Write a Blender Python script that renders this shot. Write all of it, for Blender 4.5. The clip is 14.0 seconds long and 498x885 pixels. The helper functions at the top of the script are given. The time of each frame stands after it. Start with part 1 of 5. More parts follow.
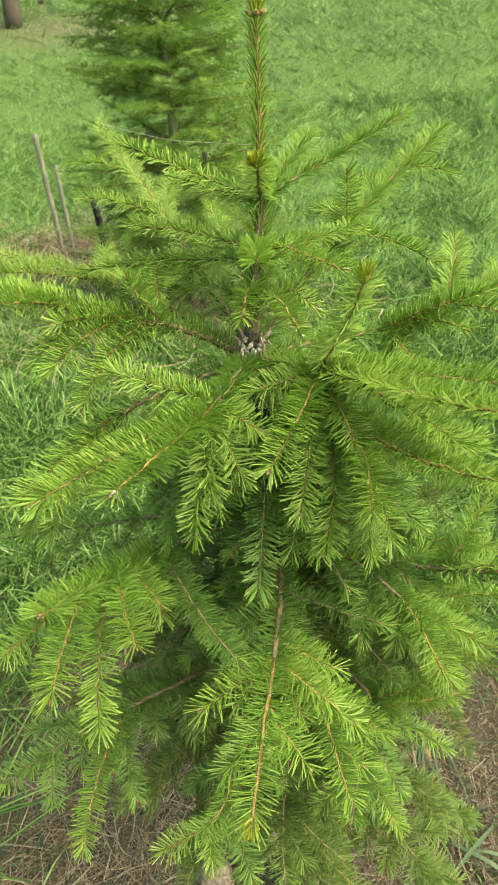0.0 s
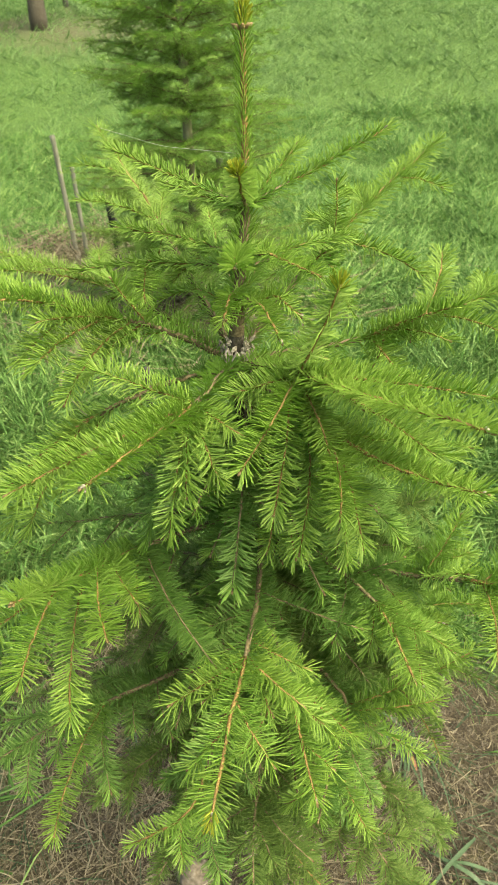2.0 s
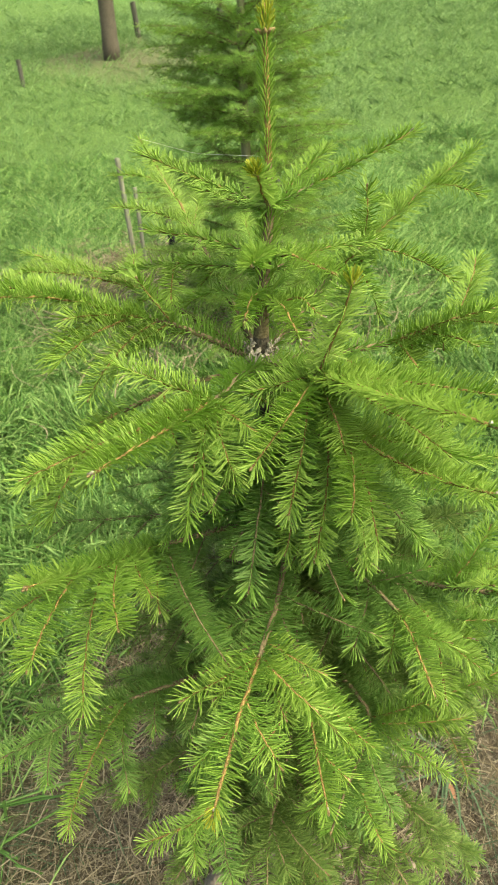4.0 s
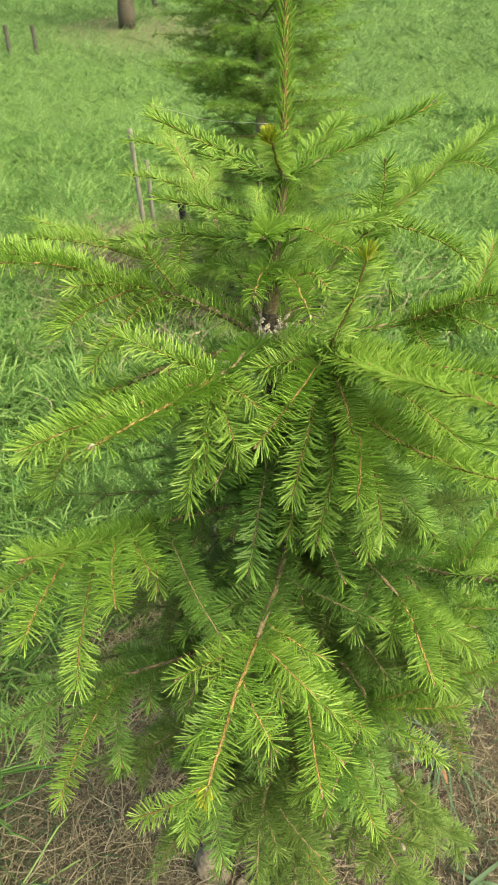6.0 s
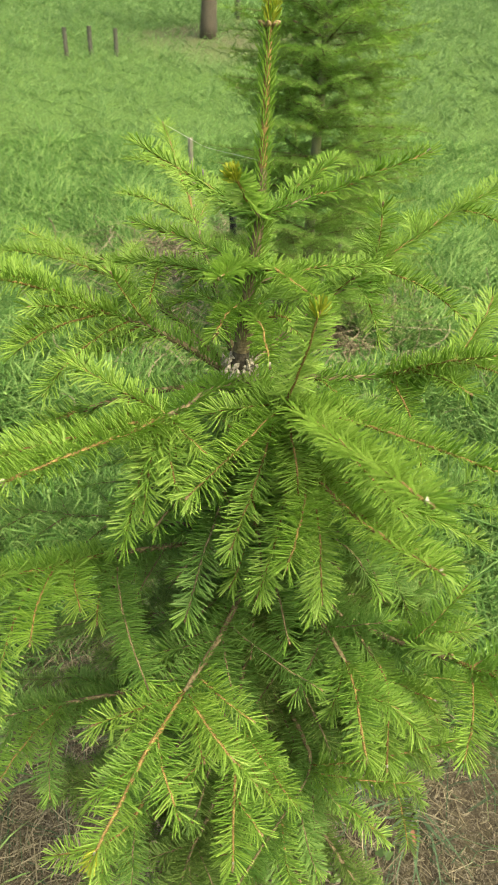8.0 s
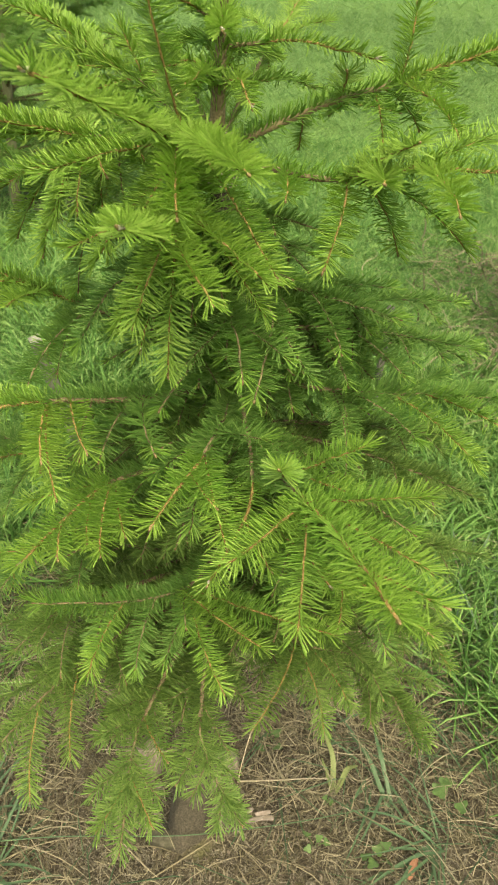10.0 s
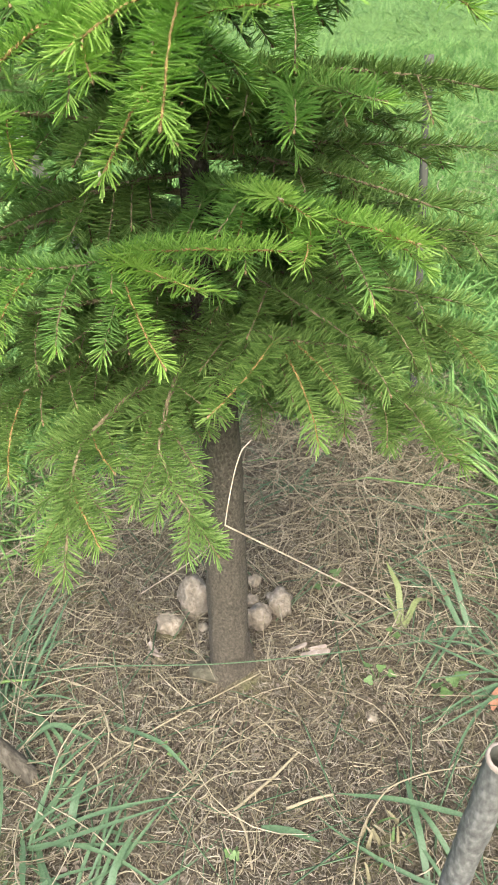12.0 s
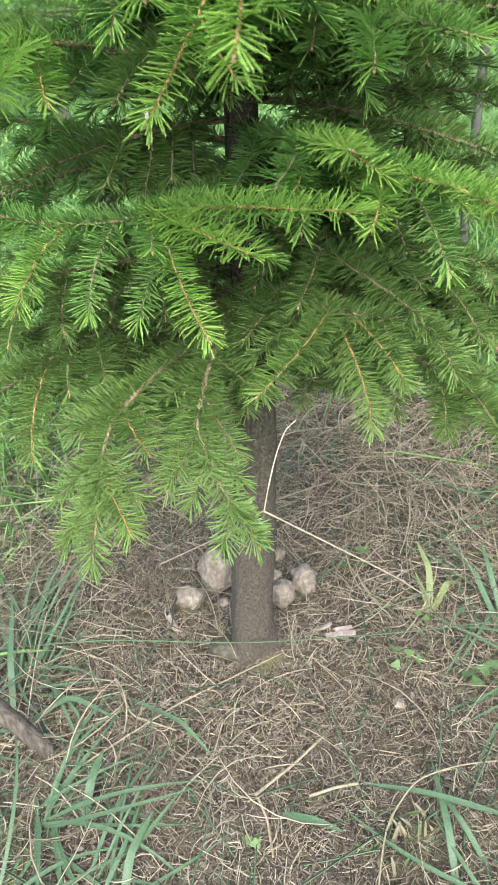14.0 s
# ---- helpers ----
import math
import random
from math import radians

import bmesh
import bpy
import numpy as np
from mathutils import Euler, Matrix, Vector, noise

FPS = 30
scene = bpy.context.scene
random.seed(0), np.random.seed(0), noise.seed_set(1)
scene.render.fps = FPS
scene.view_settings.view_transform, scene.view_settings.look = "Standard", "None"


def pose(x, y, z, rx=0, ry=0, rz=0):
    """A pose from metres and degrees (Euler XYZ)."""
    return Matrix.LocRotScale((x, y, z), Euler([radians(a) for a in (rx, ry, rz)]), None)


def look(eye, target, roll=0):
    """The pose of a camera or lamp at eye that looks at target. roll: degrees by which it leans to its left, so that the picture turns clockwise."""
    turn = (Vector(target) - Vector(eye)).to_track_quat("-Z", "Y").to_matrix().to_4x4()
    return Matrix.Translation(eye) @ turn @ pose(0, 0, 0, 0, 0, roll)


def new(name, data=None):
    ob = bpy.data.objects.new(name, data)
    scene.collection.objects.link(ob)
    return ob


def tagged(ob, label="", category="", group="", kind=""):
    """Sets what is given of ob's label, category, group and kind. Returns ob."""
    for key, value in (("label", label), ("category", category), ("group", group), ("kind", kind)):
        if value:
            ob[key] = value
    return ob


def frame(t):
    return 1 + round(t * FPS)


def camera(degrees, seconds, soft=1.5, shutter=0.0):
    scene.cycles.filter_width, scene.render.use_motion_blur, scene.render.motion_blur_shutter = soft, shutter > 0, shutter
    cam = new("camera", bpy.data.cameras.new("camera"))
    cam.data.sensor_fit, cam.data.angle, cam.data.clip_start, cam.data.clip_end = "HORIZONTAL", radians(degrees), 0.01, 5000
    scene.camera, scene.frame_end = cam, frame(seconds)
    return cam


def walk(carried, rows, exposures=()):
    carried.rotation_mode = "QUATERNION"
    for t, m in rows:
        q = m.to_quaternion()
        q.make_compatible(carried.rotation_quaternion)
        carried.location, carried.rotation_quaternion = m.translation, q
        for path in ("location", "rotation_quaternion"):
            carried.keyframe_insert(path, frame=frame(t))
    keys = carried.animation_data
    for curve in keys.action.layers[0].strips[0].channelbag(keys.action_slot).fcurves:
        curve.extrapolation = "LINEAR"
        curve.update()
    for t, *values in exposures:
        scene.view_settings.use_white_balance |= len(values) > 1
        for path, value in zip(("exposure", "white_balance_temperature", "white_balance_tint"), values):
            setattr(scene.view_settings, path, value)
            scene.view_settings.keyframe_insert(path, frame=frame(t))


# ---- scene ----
cam = camera(39.9, 14.0, shutter=0.12)
# a phone lens with a real opening, focused on the tree
cam.data.dof.use_dof = True
cam.data.dof.focus_distance = 0.60
cam.data.dof.aperture_fstop = 26.0
PATH = [
    (0, look((-0.4777, -0.2853, 1.3524), (0.8911, 0.6335, 0.2202), -4.57)),
    (0.5, look((-0.4848, -0.2855, 1.3554), (0.8833, 0.6495, 0.2355), -3.80)),
    (1, look((-0.4826, -0.2975, 1.3563), (0.8883, 0.6428, 0.2444), -3.74)),
    (1.5, look((-0.4737, -0.3026, 1.3556), (0.8930, 0.6383, 0.2391), -3.03)),
    (2, look((-0.4730, -0.3134, 1.3548), (0.8888, 0.6331, 0.2370), -3.11)),
    (2.5, look((-0.4787, -0.3206, 1.3541), (0.8810, 0.6304, 0.2375), -3.21)),
    (3, look((-0.4757, -0.3207, 1.3550), (0.8832, 0.6381, 0.2442), -3.11)),
    (3.5, look((-0.4779, -0.3270, 1.3494), (0.8332, 0.7399, 0.2805), -2.73)),
    (3.7, look((-0.4702, -0.3466, 1.3437), (0.8308, 0.7457, 0.2882), -4.40)),
    (5.8, look((-0.4564, -0.3388, 1.3326), (0.7925, 0.7706, 0.2329), -3.24)),
    (6, look((-0.4582, -0.3395, 1.3319), (0.8007, 0.7509, 0.2247), -2.95)),
    (6.5, look((-0.4643, -0.3308, 1.3365), (0.8164, 0.7318, 0.2271), -2.20)),
    (7, look((-0.4613, -0.3232, 1.3435), (0.8410, 0.7380, 0.2584), -2.41)),
    (7.2, look((-0.4587, -0.3224, 1.3439), (0.8431, 0.7459, 0.2650), -2.22)),
    (9.3, look((-0.1882, -0.5606, 1.2539), (0.3810, 1.0175, 0.1651), 2.88)),
    (9.5, look((-0.1666, -0.5951, 1.2190), (0.2343, 1.0517, 0.1572), 0.93)),
    (10, look((-0.0952, -0.6325, 1.1688), (0.2568, 1.0371, 0.1255), 4.72)),
    (10.5, look((-0.0362, -0.6449, 1.0771), (0.2701, 1.0035, -0.0134), 2.53)),
    (11, look((0.0011, -0.6347, 0.9700), (0.1219, 1.0079, -0.1645), -3.42)),
    (11.5, look((0.0354, -0.6583, 0.9027), (0.0803, 0.9987, -0.2164), -4.96)),
    (12, look((0.0424, -0.6709, 0.8548), (0.0592, 0.9923, -0.2558), -6.30)),
    (12.5, look((0.0347, -0.6593, 0.8345), (0.0112, 0.9901, -0.2965), -6.25)),
    (13, look((0.0366, -0.6481, 0.8262), (0.0162, 0.9800, -0.3353), -6.18)),
    (13.5, look((0.0365, -0.6405, 0.8153), (0.0217, 0.9714, -0.3687), -6.05)),
    (14, look((0.0165, -0.6153, 0.8425), (-0.0080, 0.9787, -0.3653), -5.26)),
]
EXPOSURE = [(0, 1.52, 7600, 5.5), (7.2, 1.50, 7600, 5.5), (9.5, 1.25, 7800, 4), (10.5, 1.36, 7700, 3), (11.5, 1.78, 6650, 12.5), (12.3, 1.81, 6000, 17), (14, 1.77, 5700, 17)]
walk(cam, PATH, EXPOSURE)

# ---- sky and light: a bright overcast day ----
world = bpy.data.worlds.new("sky")
scene.world = world
world.use_nodes = True
wn = world.node_tree
bg = wn.nodes["Background"]
sky = wn.nodes.new("ShaderNodeTexSky")
sky.sky_type = "NISHITA"
sky.sun_disc = False
sky.sun_elevation = radians(52)
sky.sun_rotation = radians(170)
sky.air_density, sky.dust_density, sky.ozone_density = 1.0, 6.0, 0.6
wn.links.new(sky.outputs["Color"], bg.inputs["Color"])
bg.inputs["Strength"].default_value = 0.13
sun = new("sun", bpy.data.lights.new("sun", "SUN"))
sun.data.energy, sun.data.angle, sun.data.color = 1.7, radians(50), (1.0, 0.96, 0.88)
sun.rotation_euler = (radians(38), 0, radians(-10))


# ---- materials ----
def material(name, rough=0.7, spec=0.3):
    m = bpy.data.materials.new(name)
    m.use_nodes = True
    b = m.node_tree.nodes["Principled BSDF"]
    b.inputs["Roughness"].default_value = rough
    b.inputs["Specular IOR Level"].default_value = spec
    return m, m.node_tree, b


def ramp(nt, fac, stops):
    r = nt.nodes.new("ShaderNodeValToRGB")
    e = r.color_ramp.elements
    e[0].position, e[0].color = stops[0][0], (*stops[0][1], 1)
    e[1].position, e[1].color = stops[-1][0], (*stops[-1][1], 1)
    for p, c in stops[1:-1]:
        k = e.new(p)
        k.color = (*c, 1)
    nt.links.new(fac, r.inputs["Fac"])
    return r.outputs["Color"]


def noise_fac(nt, scale, detail=4.0, kind="Object", stretch=None):
    c = nt.nodes.new("ShaderNodeTexCoord")
    n = nt.nodes.new("ShaderNodeTexNoise")
    n.inputs["Scale"].default_value, n.inputs["Detail"].default_value = scale, detail
    src = c.outputs[kind]
    if stretch:
        mp = nt.nodes.new("ShaderNodeMapping")
        mp.inputs["Scale"].default_value = stretch
        nt.links.new(src, mp.inputs["Vector"])
        src = mp.outputs["Vector"]
    nt.links.new(src, n.inputs["Vector"])
    return n.outputs["Fac"]


def mix(nt, fac, a, b, kind="MIX"):
    m = nt.nodes.new("ShaderNodeMix")
    m.data_type, m.blend_type = "RGBA", kind
    for sock, v in ((m.inputs[0], fac), (m.inputs[6], a), (m.inputs[7], b)):
        if isinstance(v, (int, float)):
            sock.default_value = v
        elif isinstance(v, tuple):
            sock.default_value = (*v, 1)
        else:
            nt.links.new(v, sock)
    return m.outputs[2]


def bump(nt, b, height, strength, distance):
    n = nt.nodes.new("ShaderNodeBump")
    n.inputs["Strength"].default_value, n.inputs["Distance"].default_value = strength, distance
    nt.links.new(height, n.inputs["Height"])
    nt.links.new(n.outputs["Normal"], b.inputs["Normal"])


def island(nt):
    g = nt.nodes.new("ShaderNodeNewGeometry")
    return g.outputs["Random Per Island"]


def leafy(name, dark, mid, light, rough=0.5, spec=0.35, through_light=0.25, patch=3.0, patch_tint=(0.8, 0.85, 0.8)):
    """Leaf or needle material: each blade has its own shade, with wider patches and some light passing through."""
    m, nt, b = material(name, rough, spec)
    col = ramp(nt, island(nt), [(0.0, dark), (0.5, mid), (1.0, light)])
    big = noise_fac(nt, patch, 2.0)
    col = mix(nt, big, col, mix(nt, 1.0, col, patch_tint, "MULTIPLY"))
    streak = ramp(nt, noise_fac(nt, 420, 3.0), [(0.32, (0.80, 0.82, 0.78)), (0.52, (1.0, 1.0, 1.0)), (0.72, (1.16, 1.13, 1.12))])
    col = mix(nt, 1.0, col, streak, "MULTIPLY")
    nt.links.new(col, b.inputs["Base Color"])
    t = nt.nodes.new("ShaderNodeBsdfTranslucent")
    nt.links.new(col, t.inputs["Color"])
    s = nt.nodes.new("ShaderNodeMixShader")
    s.inputs[0].default_value = through_light
    out = nt.nodes["Material Output"]
    nt.links.new(b.outputs[0], s.inputs[1])
    nt.links.new(t.outputs[0], s.inputs[2])
    nt.links.new(s.outputs[0], out.inputs["Surface"])
    return m


NEW = leafy("needle_new", (0.225, 0.395, 0.062), (0.295, 0.485, 0.085), (0.385, 0.57, 0.130), 0.48, 0.3, 0.5)
TIP = leafy("needle_tip", (0.30, 0.36, 0.04), (0.42, 0.47, 0.055), (0.55, 0.58, 0.09), 0.5, 0.3, 0.42)
GREEN = leafy("needle_green", (0.195, 0.375, 0.062), (0.255, 0.455, 0.082), (0.335, 0.54, 0.120), 0.48, 0.3, 0.5)
OLD = leafy("needle_old", (0.155, 0.315, 0.070), (0.21, 0.385, 0.092), (0.28, 0.47, 0.126), 0.48, 0.3, 0.55)
# low boughs' needles: duller with age, and their shade darkened into the colour
DULLSHADE = leafy("needle_dull_shade", (0.135, 0.240, 0.056), (0.19, 0.31, 0.074), (0.26, 0.39, 0.104), 0.55, 0.22, 0.5)
DULLSHADETIP = leafy("needle_dull_shade_tip", (0.158, 0.275, 0.054), (0.212, 0.345, 0.074), (0.282, 0.425, 0.104), 0.55, 0.25, 0.5)
# needles of trees behind: haze and softer shade put in as a paler colour
HAZENEEDLE = leafy("needle_far_haze", (0.27, 0.44, 0.12), (0.34, 0.53, 0.15), (0.43, 0.62, 0.19), 0.6, 0.2, 0.68)
FARGRASS = leafy("far_grass_blade", (0.095, 0.205, 0.055), (0.145, 0.28, 0.08), (0.22, 0.365, 0.13), 0.5, 0.3, 0.3, 0.8, (0.85, 0.9, 0.8))
GRASS = leafy("grass_blade", (0.10, 0.235, 0.055), (0.172, 0.355, 0.088), (0.33, 0.52, 0.175), 0.5, 0.3, 0.4, 0.8, (0.85, 0.9, 0.8))
BLUEGRASS = leafy("couch_grass_blade", (0.053, 0.106, 0.049), (0.087, 0.152, 0.072), (0.143, 0.221, 0.112), 0.5, 0.35, 0.25)
STRAW = leafy("straw", (0.135, 0.120, 0.072), (0.265, 0.241, 0.150), (0.49, 0.455, 0.31), 0.75, 0.2, 0.1, 9.0, (0.75, 0.7, 0.65))
CRUMB = leafy("dead_needle", (0.056, 0.049, 0.034), (0.145, 0.132, 0.093), (0.37, 0.345, 0.262), 0.85, 0.15, 0.05, 8.0, (0.7, 0.66, 0.62))
SCRAP = leafy("leaf_scrap", (0.07, 0.058, 0.042), (0.125, 0.105, 0.075), (0.21, 0.185, 0.14), 0.85, 0.15, 0.05, 8.0, (0.7, 0.66, 0.62))
STUBBLE = leafy("stubble", (0.17, 0.15, 0.08), (0.23, 0.205, 0.115), (0.30, 0.27, 0.16), 0.7, 0.2, 0.1)
WEED = leafy("weed_leaf", (0.10, 0.175, 0.055), (0.14, 0.23, 0.075), (0.20, 0.30, 0.10), 0.5, 0.3, 0.3)


def wood_material(name, a, b_, c, scale, rough=0.85, height=0.6, stretch=(1, 1, 0.35), dist=0.004):
    m, nt, b = material(name, rough, 0.2)
    f = noise_fac(nt, scale, 8.0, "Object", stretch)
    col = ramp(nt, f, [(0.28, a), (0.5, b_), (0.72, c)])
    blot = noise_fac(nt, scale * 0.15, 3.0)
    col = mix(nt, blot, col, mix(nt, 1.0, col, (0.75, 0.72, 0.7), "MULTIPLY"))
    nt.links.new(col, b.inputs["Base Color"])
    bump(nt, b, f, height, dist)
    return m


BARK = wood_material("bark", (0.058, 0.052, 0.036), (0.095, 0.086, 0.061), (0.145, 0.133, 0.098), 330, 0.95, 0.8, (1, 1, 0.75), 0.005)
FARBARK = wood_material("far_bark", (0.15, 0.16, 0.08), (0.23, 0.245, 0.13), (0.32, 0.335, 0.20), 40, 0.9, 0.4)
TWIG_NEW = wood_material("twig_new", (0.115, 0.080, 0.027), (0.25, 0.175, 0.058), (0.42, 0.315, 0.125), 800, 0.75, 0.8, (1, 1, 1), 0.001)
TWIG_OLD = wood_material("twig_old", (0.10, 0.084, 0.042), (0.165, 0.14, 0.072), (0.26, 0.225, 0.125), 400, 0.85, 0.6, (1, 1, 1), 0.001)
BUD = wood_material("bud", (0.14, 0.105, 0.045), (0.24, 0.18, 0.08), (0.36, 0.29, 0.15), 700, 0.6, 0.5, (1, 1, 1), 0.001)
RESIN = wood_material("resin_crust", (0.15, 0.145, 0.095), (0.38, 0.365, 0.27), (0.66, 0.645, 0.52), 350, 0.8, 0.7, (1, 1, 1), 0.002)
DARKSTAKE = wood_material("dark_weathered_wood", (0.042, 0.045, 0.034), (0.076, 0.081, 0.062), (0.128, 0.136, 0.106), 60, 0.9, 0.5, (1, 1, 0.1))
PALESTAKE = wood_material("pale_weathered_wood", (0.165, 0.18, 0.125), (0.255, 0.27, 0.20), (0.36, 0.375, 0.285), 90, 0.9, 0.4, (1, 1, 0.08))
STONE = wood_material("stone", (0.135, 0.116, 0.080), (0.225, 0.20, 0.142), (0.34, 0.308, 0.23), 110, 0.9, 0.9, (1, 1, 1), 0.006)
MOSSY = wood_material("mossy_root_earth", (0.045, 0.045, 0.028), (0.08, 0.078, 0.05), (0.13, 0.125, 0.088), 120, 0.95, 0.7, (1, 1, 1), 0.004)
BROWNSTAKE = wood_material("brown_stake", (0.05, 0.046, 0.032), (0.095, 0.088, 0.064), (0.16, 0.15, 0.112), 260, 0.9, 0.5, (1, 1, 0.1))
PALE = wood_material("pale_straw", (0.34, 0.285, 0.19), (0.44, 0.385, 0.27), (0.55, 0.49, 0.37), 200, 0.7, 0.3, (1, 1, 1), 0.001)
GREYPIPE = wood_material("grey_cane", (0.075, 0.077, 0.067), (0.14, 0.142, 0.126), (0.23, 0.232, 0.208), 220, 0.85, 0.6, (1, 1, 0.5), 0.003)
BLACK = wood_material("black_wrap", (0.012, 0.013, 0.014), (0.022, 0.024, 0.025), (0.04, 0.042, 0.045), 80, 0.6, 0.3)
CUT = wood_material("cut_wood", (0.20, 0.17, 0.13), (0.28, 0.24, 0.19), (0.38, 0.335, 0.275), 150, 0.8, 0.3, (1, 1, 1), 0.001)


def ground_material():
    m, nt, b = material("soil_and_turf", 0.95, 0.1)
    fine, mid, wide = noise_fac(nt, 260, 8), noise_fac(nt, 38, 6), noise_fac(nt, 5, 4)
    soil = ramp(nt, fine, [(0.3, (0.061, 0.053, 0.037)), (0.5, (0.126, 0.111, 0.077)), (0.72, (0.225, 0.205, 0.146))])
    soil = mix(nt, mid, soil, mix(nt, 1.0, soil, (0.70, 0.66, 0.58), "MULTIPLY"))
    spots = nt.nodes.new("ShaderNodeMapRange")
    spots.inputs[1].default_value, spots.inputs[2].default_value, spots.inputs[4].default_value = 0.54, 0.68, 0.6
    nt.links.new(noise_fac(nt, 9, 5), spots.inputs[0])
    soil = mix(nt, spots.outputs[0], soil, mix(nt, mid, (0.075, 0.085, 0.03), (0.17, 0.175, 0.07)))
    turf = ramp(nt, mid, [(0.3, (0.05, 0.105, 0.03)), (0.5, (0.085, 0.165, 0.046)), (0.7, (0.125, 0.22, 0.066))])
    turf = mix(nt, wide, turf, mix(nt, 1.0, turf, (0.95, 0.9, 0.7), "MULTIPLY"))
    at = nt.nodes.new("ShaderNodeAttribute")
    at.attribute_name = "bare"
    nt.links.new(mix(nt, at.outputs["Fac"], turf, soil), b.inputs["Base Color"])
    bump(nt, b, mix(nt, 0.5, fine, mid), 1.0, 0.012)
    return m


SOIL = ground_material()


# ---- building helpers ----
def link_mesh(name, verts, faces, mats, parent=None, label="", index=None, smooth=True):
    me = bpy.data.meshes.new(name)
    me.from_pydata(verts if isinstance(verts, list) else verts.tolist(), [], faces)
    for m in mats:
        me.materials.append(m)
    if index is not None:
        me.polygons.foreach_set("material_index", np.asarray(index, dtype=np.int32))
    if smooth:
        me.polygons.foreach_set("use_smooth", np.ones(len(me.polygons), dtype=bool))
    me.update()
    ob = new(name, me)
    if parent is not None:
        ob.parent = parent
    if label:
        tagged(ob, label)
    return ob


class Buf:
    """Verts, faces and material indices of one mesh in the making."""

    def __init__(self):
        self.v, self.f, self.m, self.n = [], [], [], 0

    def add(self, v, f, m=0):
        v = np.asarray(v, float)
        self.v.append(v)
        self.f.extend([tuple(int(i) + self.n for i in q) for q in f])
        self.m.extend([m] * len(f))
        self.n += len(v)

    def done(self, name, mats, parent=None, label="", smooth=True):
        return link_mesh(name, np.concatenate(self.v), self.f, mats, parent, label, self.m, smooth)


def unit(v):
    v = np.asarray(v, float)
    return v / np.maximum(np.linalg.norm(v, axis=-1, keepdims=True), 1e-9)


def frames(pts):
    """Tangents, sideways and upper directions along a line of points."""
    t = unit(np.gradient(pts, axis=0))
    up = np.array([0, 0, 1.0])
    s = np.cross(t, up)
    s[np.linalg.norm(s, axis=1) < 0.05] = (1, 0, 0)
    s = unit(s)
    return t, s, unit(np.cross(s, t))


def tube(buf, pts, radii, sides=6, mat=0, wob=0.0, rng=None, cap=True):
    pts, radii = np.asarray(pts, float), np.asarray(radii, float)
    t, s, u = frames(pts)
    a = np.linspace(0, 2 * np.pi, sides, endpoint=False)
    ring = np.cos(a)[None, :, None] * s[:, None] + np.sin(a)[None, :, None] * u[:, None]
    r = radii[:, None, None] * np.ones((1, sides, 1))
    if wob:
        r = r * (1 + wob * rng.standard_normal(r.shape))
    v = (pts[:, None] + ring * r).reshape(-1, 3)
    n = len(pts)
    f = [(i * sides + j, i * sides + (j + 1) % sides, (i + 1) * sides + (j + 1) % sides, (i + 1) * sides + j) for i in range(n - 1) for j in range(sides)]
    if cap:
        f += [tuple(range(sides))[::-1], tuple((n - 1) * sides + j for j in range(sides))]
    buf.add(v, f, mat)


def blades(buf, base, way, side, length, width, curl, mat=0, thick=0.45, cheap=False):
    """Many three-sided needles or stems at once: each tapers to a point and bends by curl (a vector each)."""
    n = len(base)
    nrm = unit(np.cross(way, side))
    L, w = length[:, None], width[:, None]
    if cheap:
        v = np.stack([base - side * w * 0.5, base + side * w * 0.5, base + nrm * w * thick, base + way * L + curl], 1)
        one = [(0, 1, 3), (1, 2, 3), (2, 0, 3)]
        buf.f.extend([tuple(i + k * 4 + buf.n for i in q) for k in range(n) for q in one])
        buf.v.append(v.reshape(-1, 3))
        buf.m.extend(np.repeat(np.full(n, mat) if not np.ndim(mat) else np.asarray(mat, int), 3).tolist())
        buf.n += 4 * n
        return
    mid = base + way * L * 0.90 + curl * 0.75
    tip = base + way * L + curl
    v = np.empty((n, 7, 3))
    v[:, 0], v[:, 1], v[:, 2] = base - side * w * 0.42, base + side * w * 0.42, base + nrm * w * thick * 0.8
    v[:, 3], v[:, 4], v[:, 5] = mid - side * w * 0.5, mid + side * w * 0.5, mid + nrm * w * thick
    v[:, 6] = tip
    one = [(0, 1, 4, 3), (1, 2, 5, 4), (2, 0, 3, 5), (3, 4, 6), (4, 5, 6), (5, 3, 6)]
    f = []
    for k in range(n):
        o = k * 7 + buf.n
        f.extend([tuple(i + o for i in q) for q in one])
    buf.v.append(v.reshape(-1, 3))
    buf.f.extend(f)
    if np.ndim(mat):
        buf.m.extend(np.repeat(np.asarray(mat, int), len(one)).tolist())
    else:
        buf.m.extend([mat] * (len(one) * n))
    buf.n += 7 * n


def curve_from(start, az, length, e0, e1, turn=0.0, steps=10, rng=None, wander=0.0):
    """A bending line: az from the front (-y) towards +x, in degrees; e0 and e1 the slope at its start and end."""
    pts = [np.asarray(start, float)]
    for k in range(steps):
        s = (k + 0.5) / steps
        a, e = radians(az + turn * s), radians(e0 + (e1 - e0) * s)
        if wander and rng is not None:
            a += wander * rng.standard_normal()
            e += wander * rng.standard_normal()
        d = np.array([math.sin(a) * math.cos(e), -math.cos(a) * math.cos(e), math.sin(e)])
        pts.append(pts[-1] + d * length / steps)
    return np.array(pts)


def along(pts, s):
    """Point and direction at the fraction s of a line."""
    k = s * (len(pts) - 1)
    i = min(int(k), len(pts) - 2)
    d = pts[i + 1] - pts[i]
    return pts[i] + d * (k - i), unit(d)


def heading(d):
    return math.degrees(math.atan2(d[0], -d[1])), math.degrees(math.asin(max(-1, min(1, d[2]))))


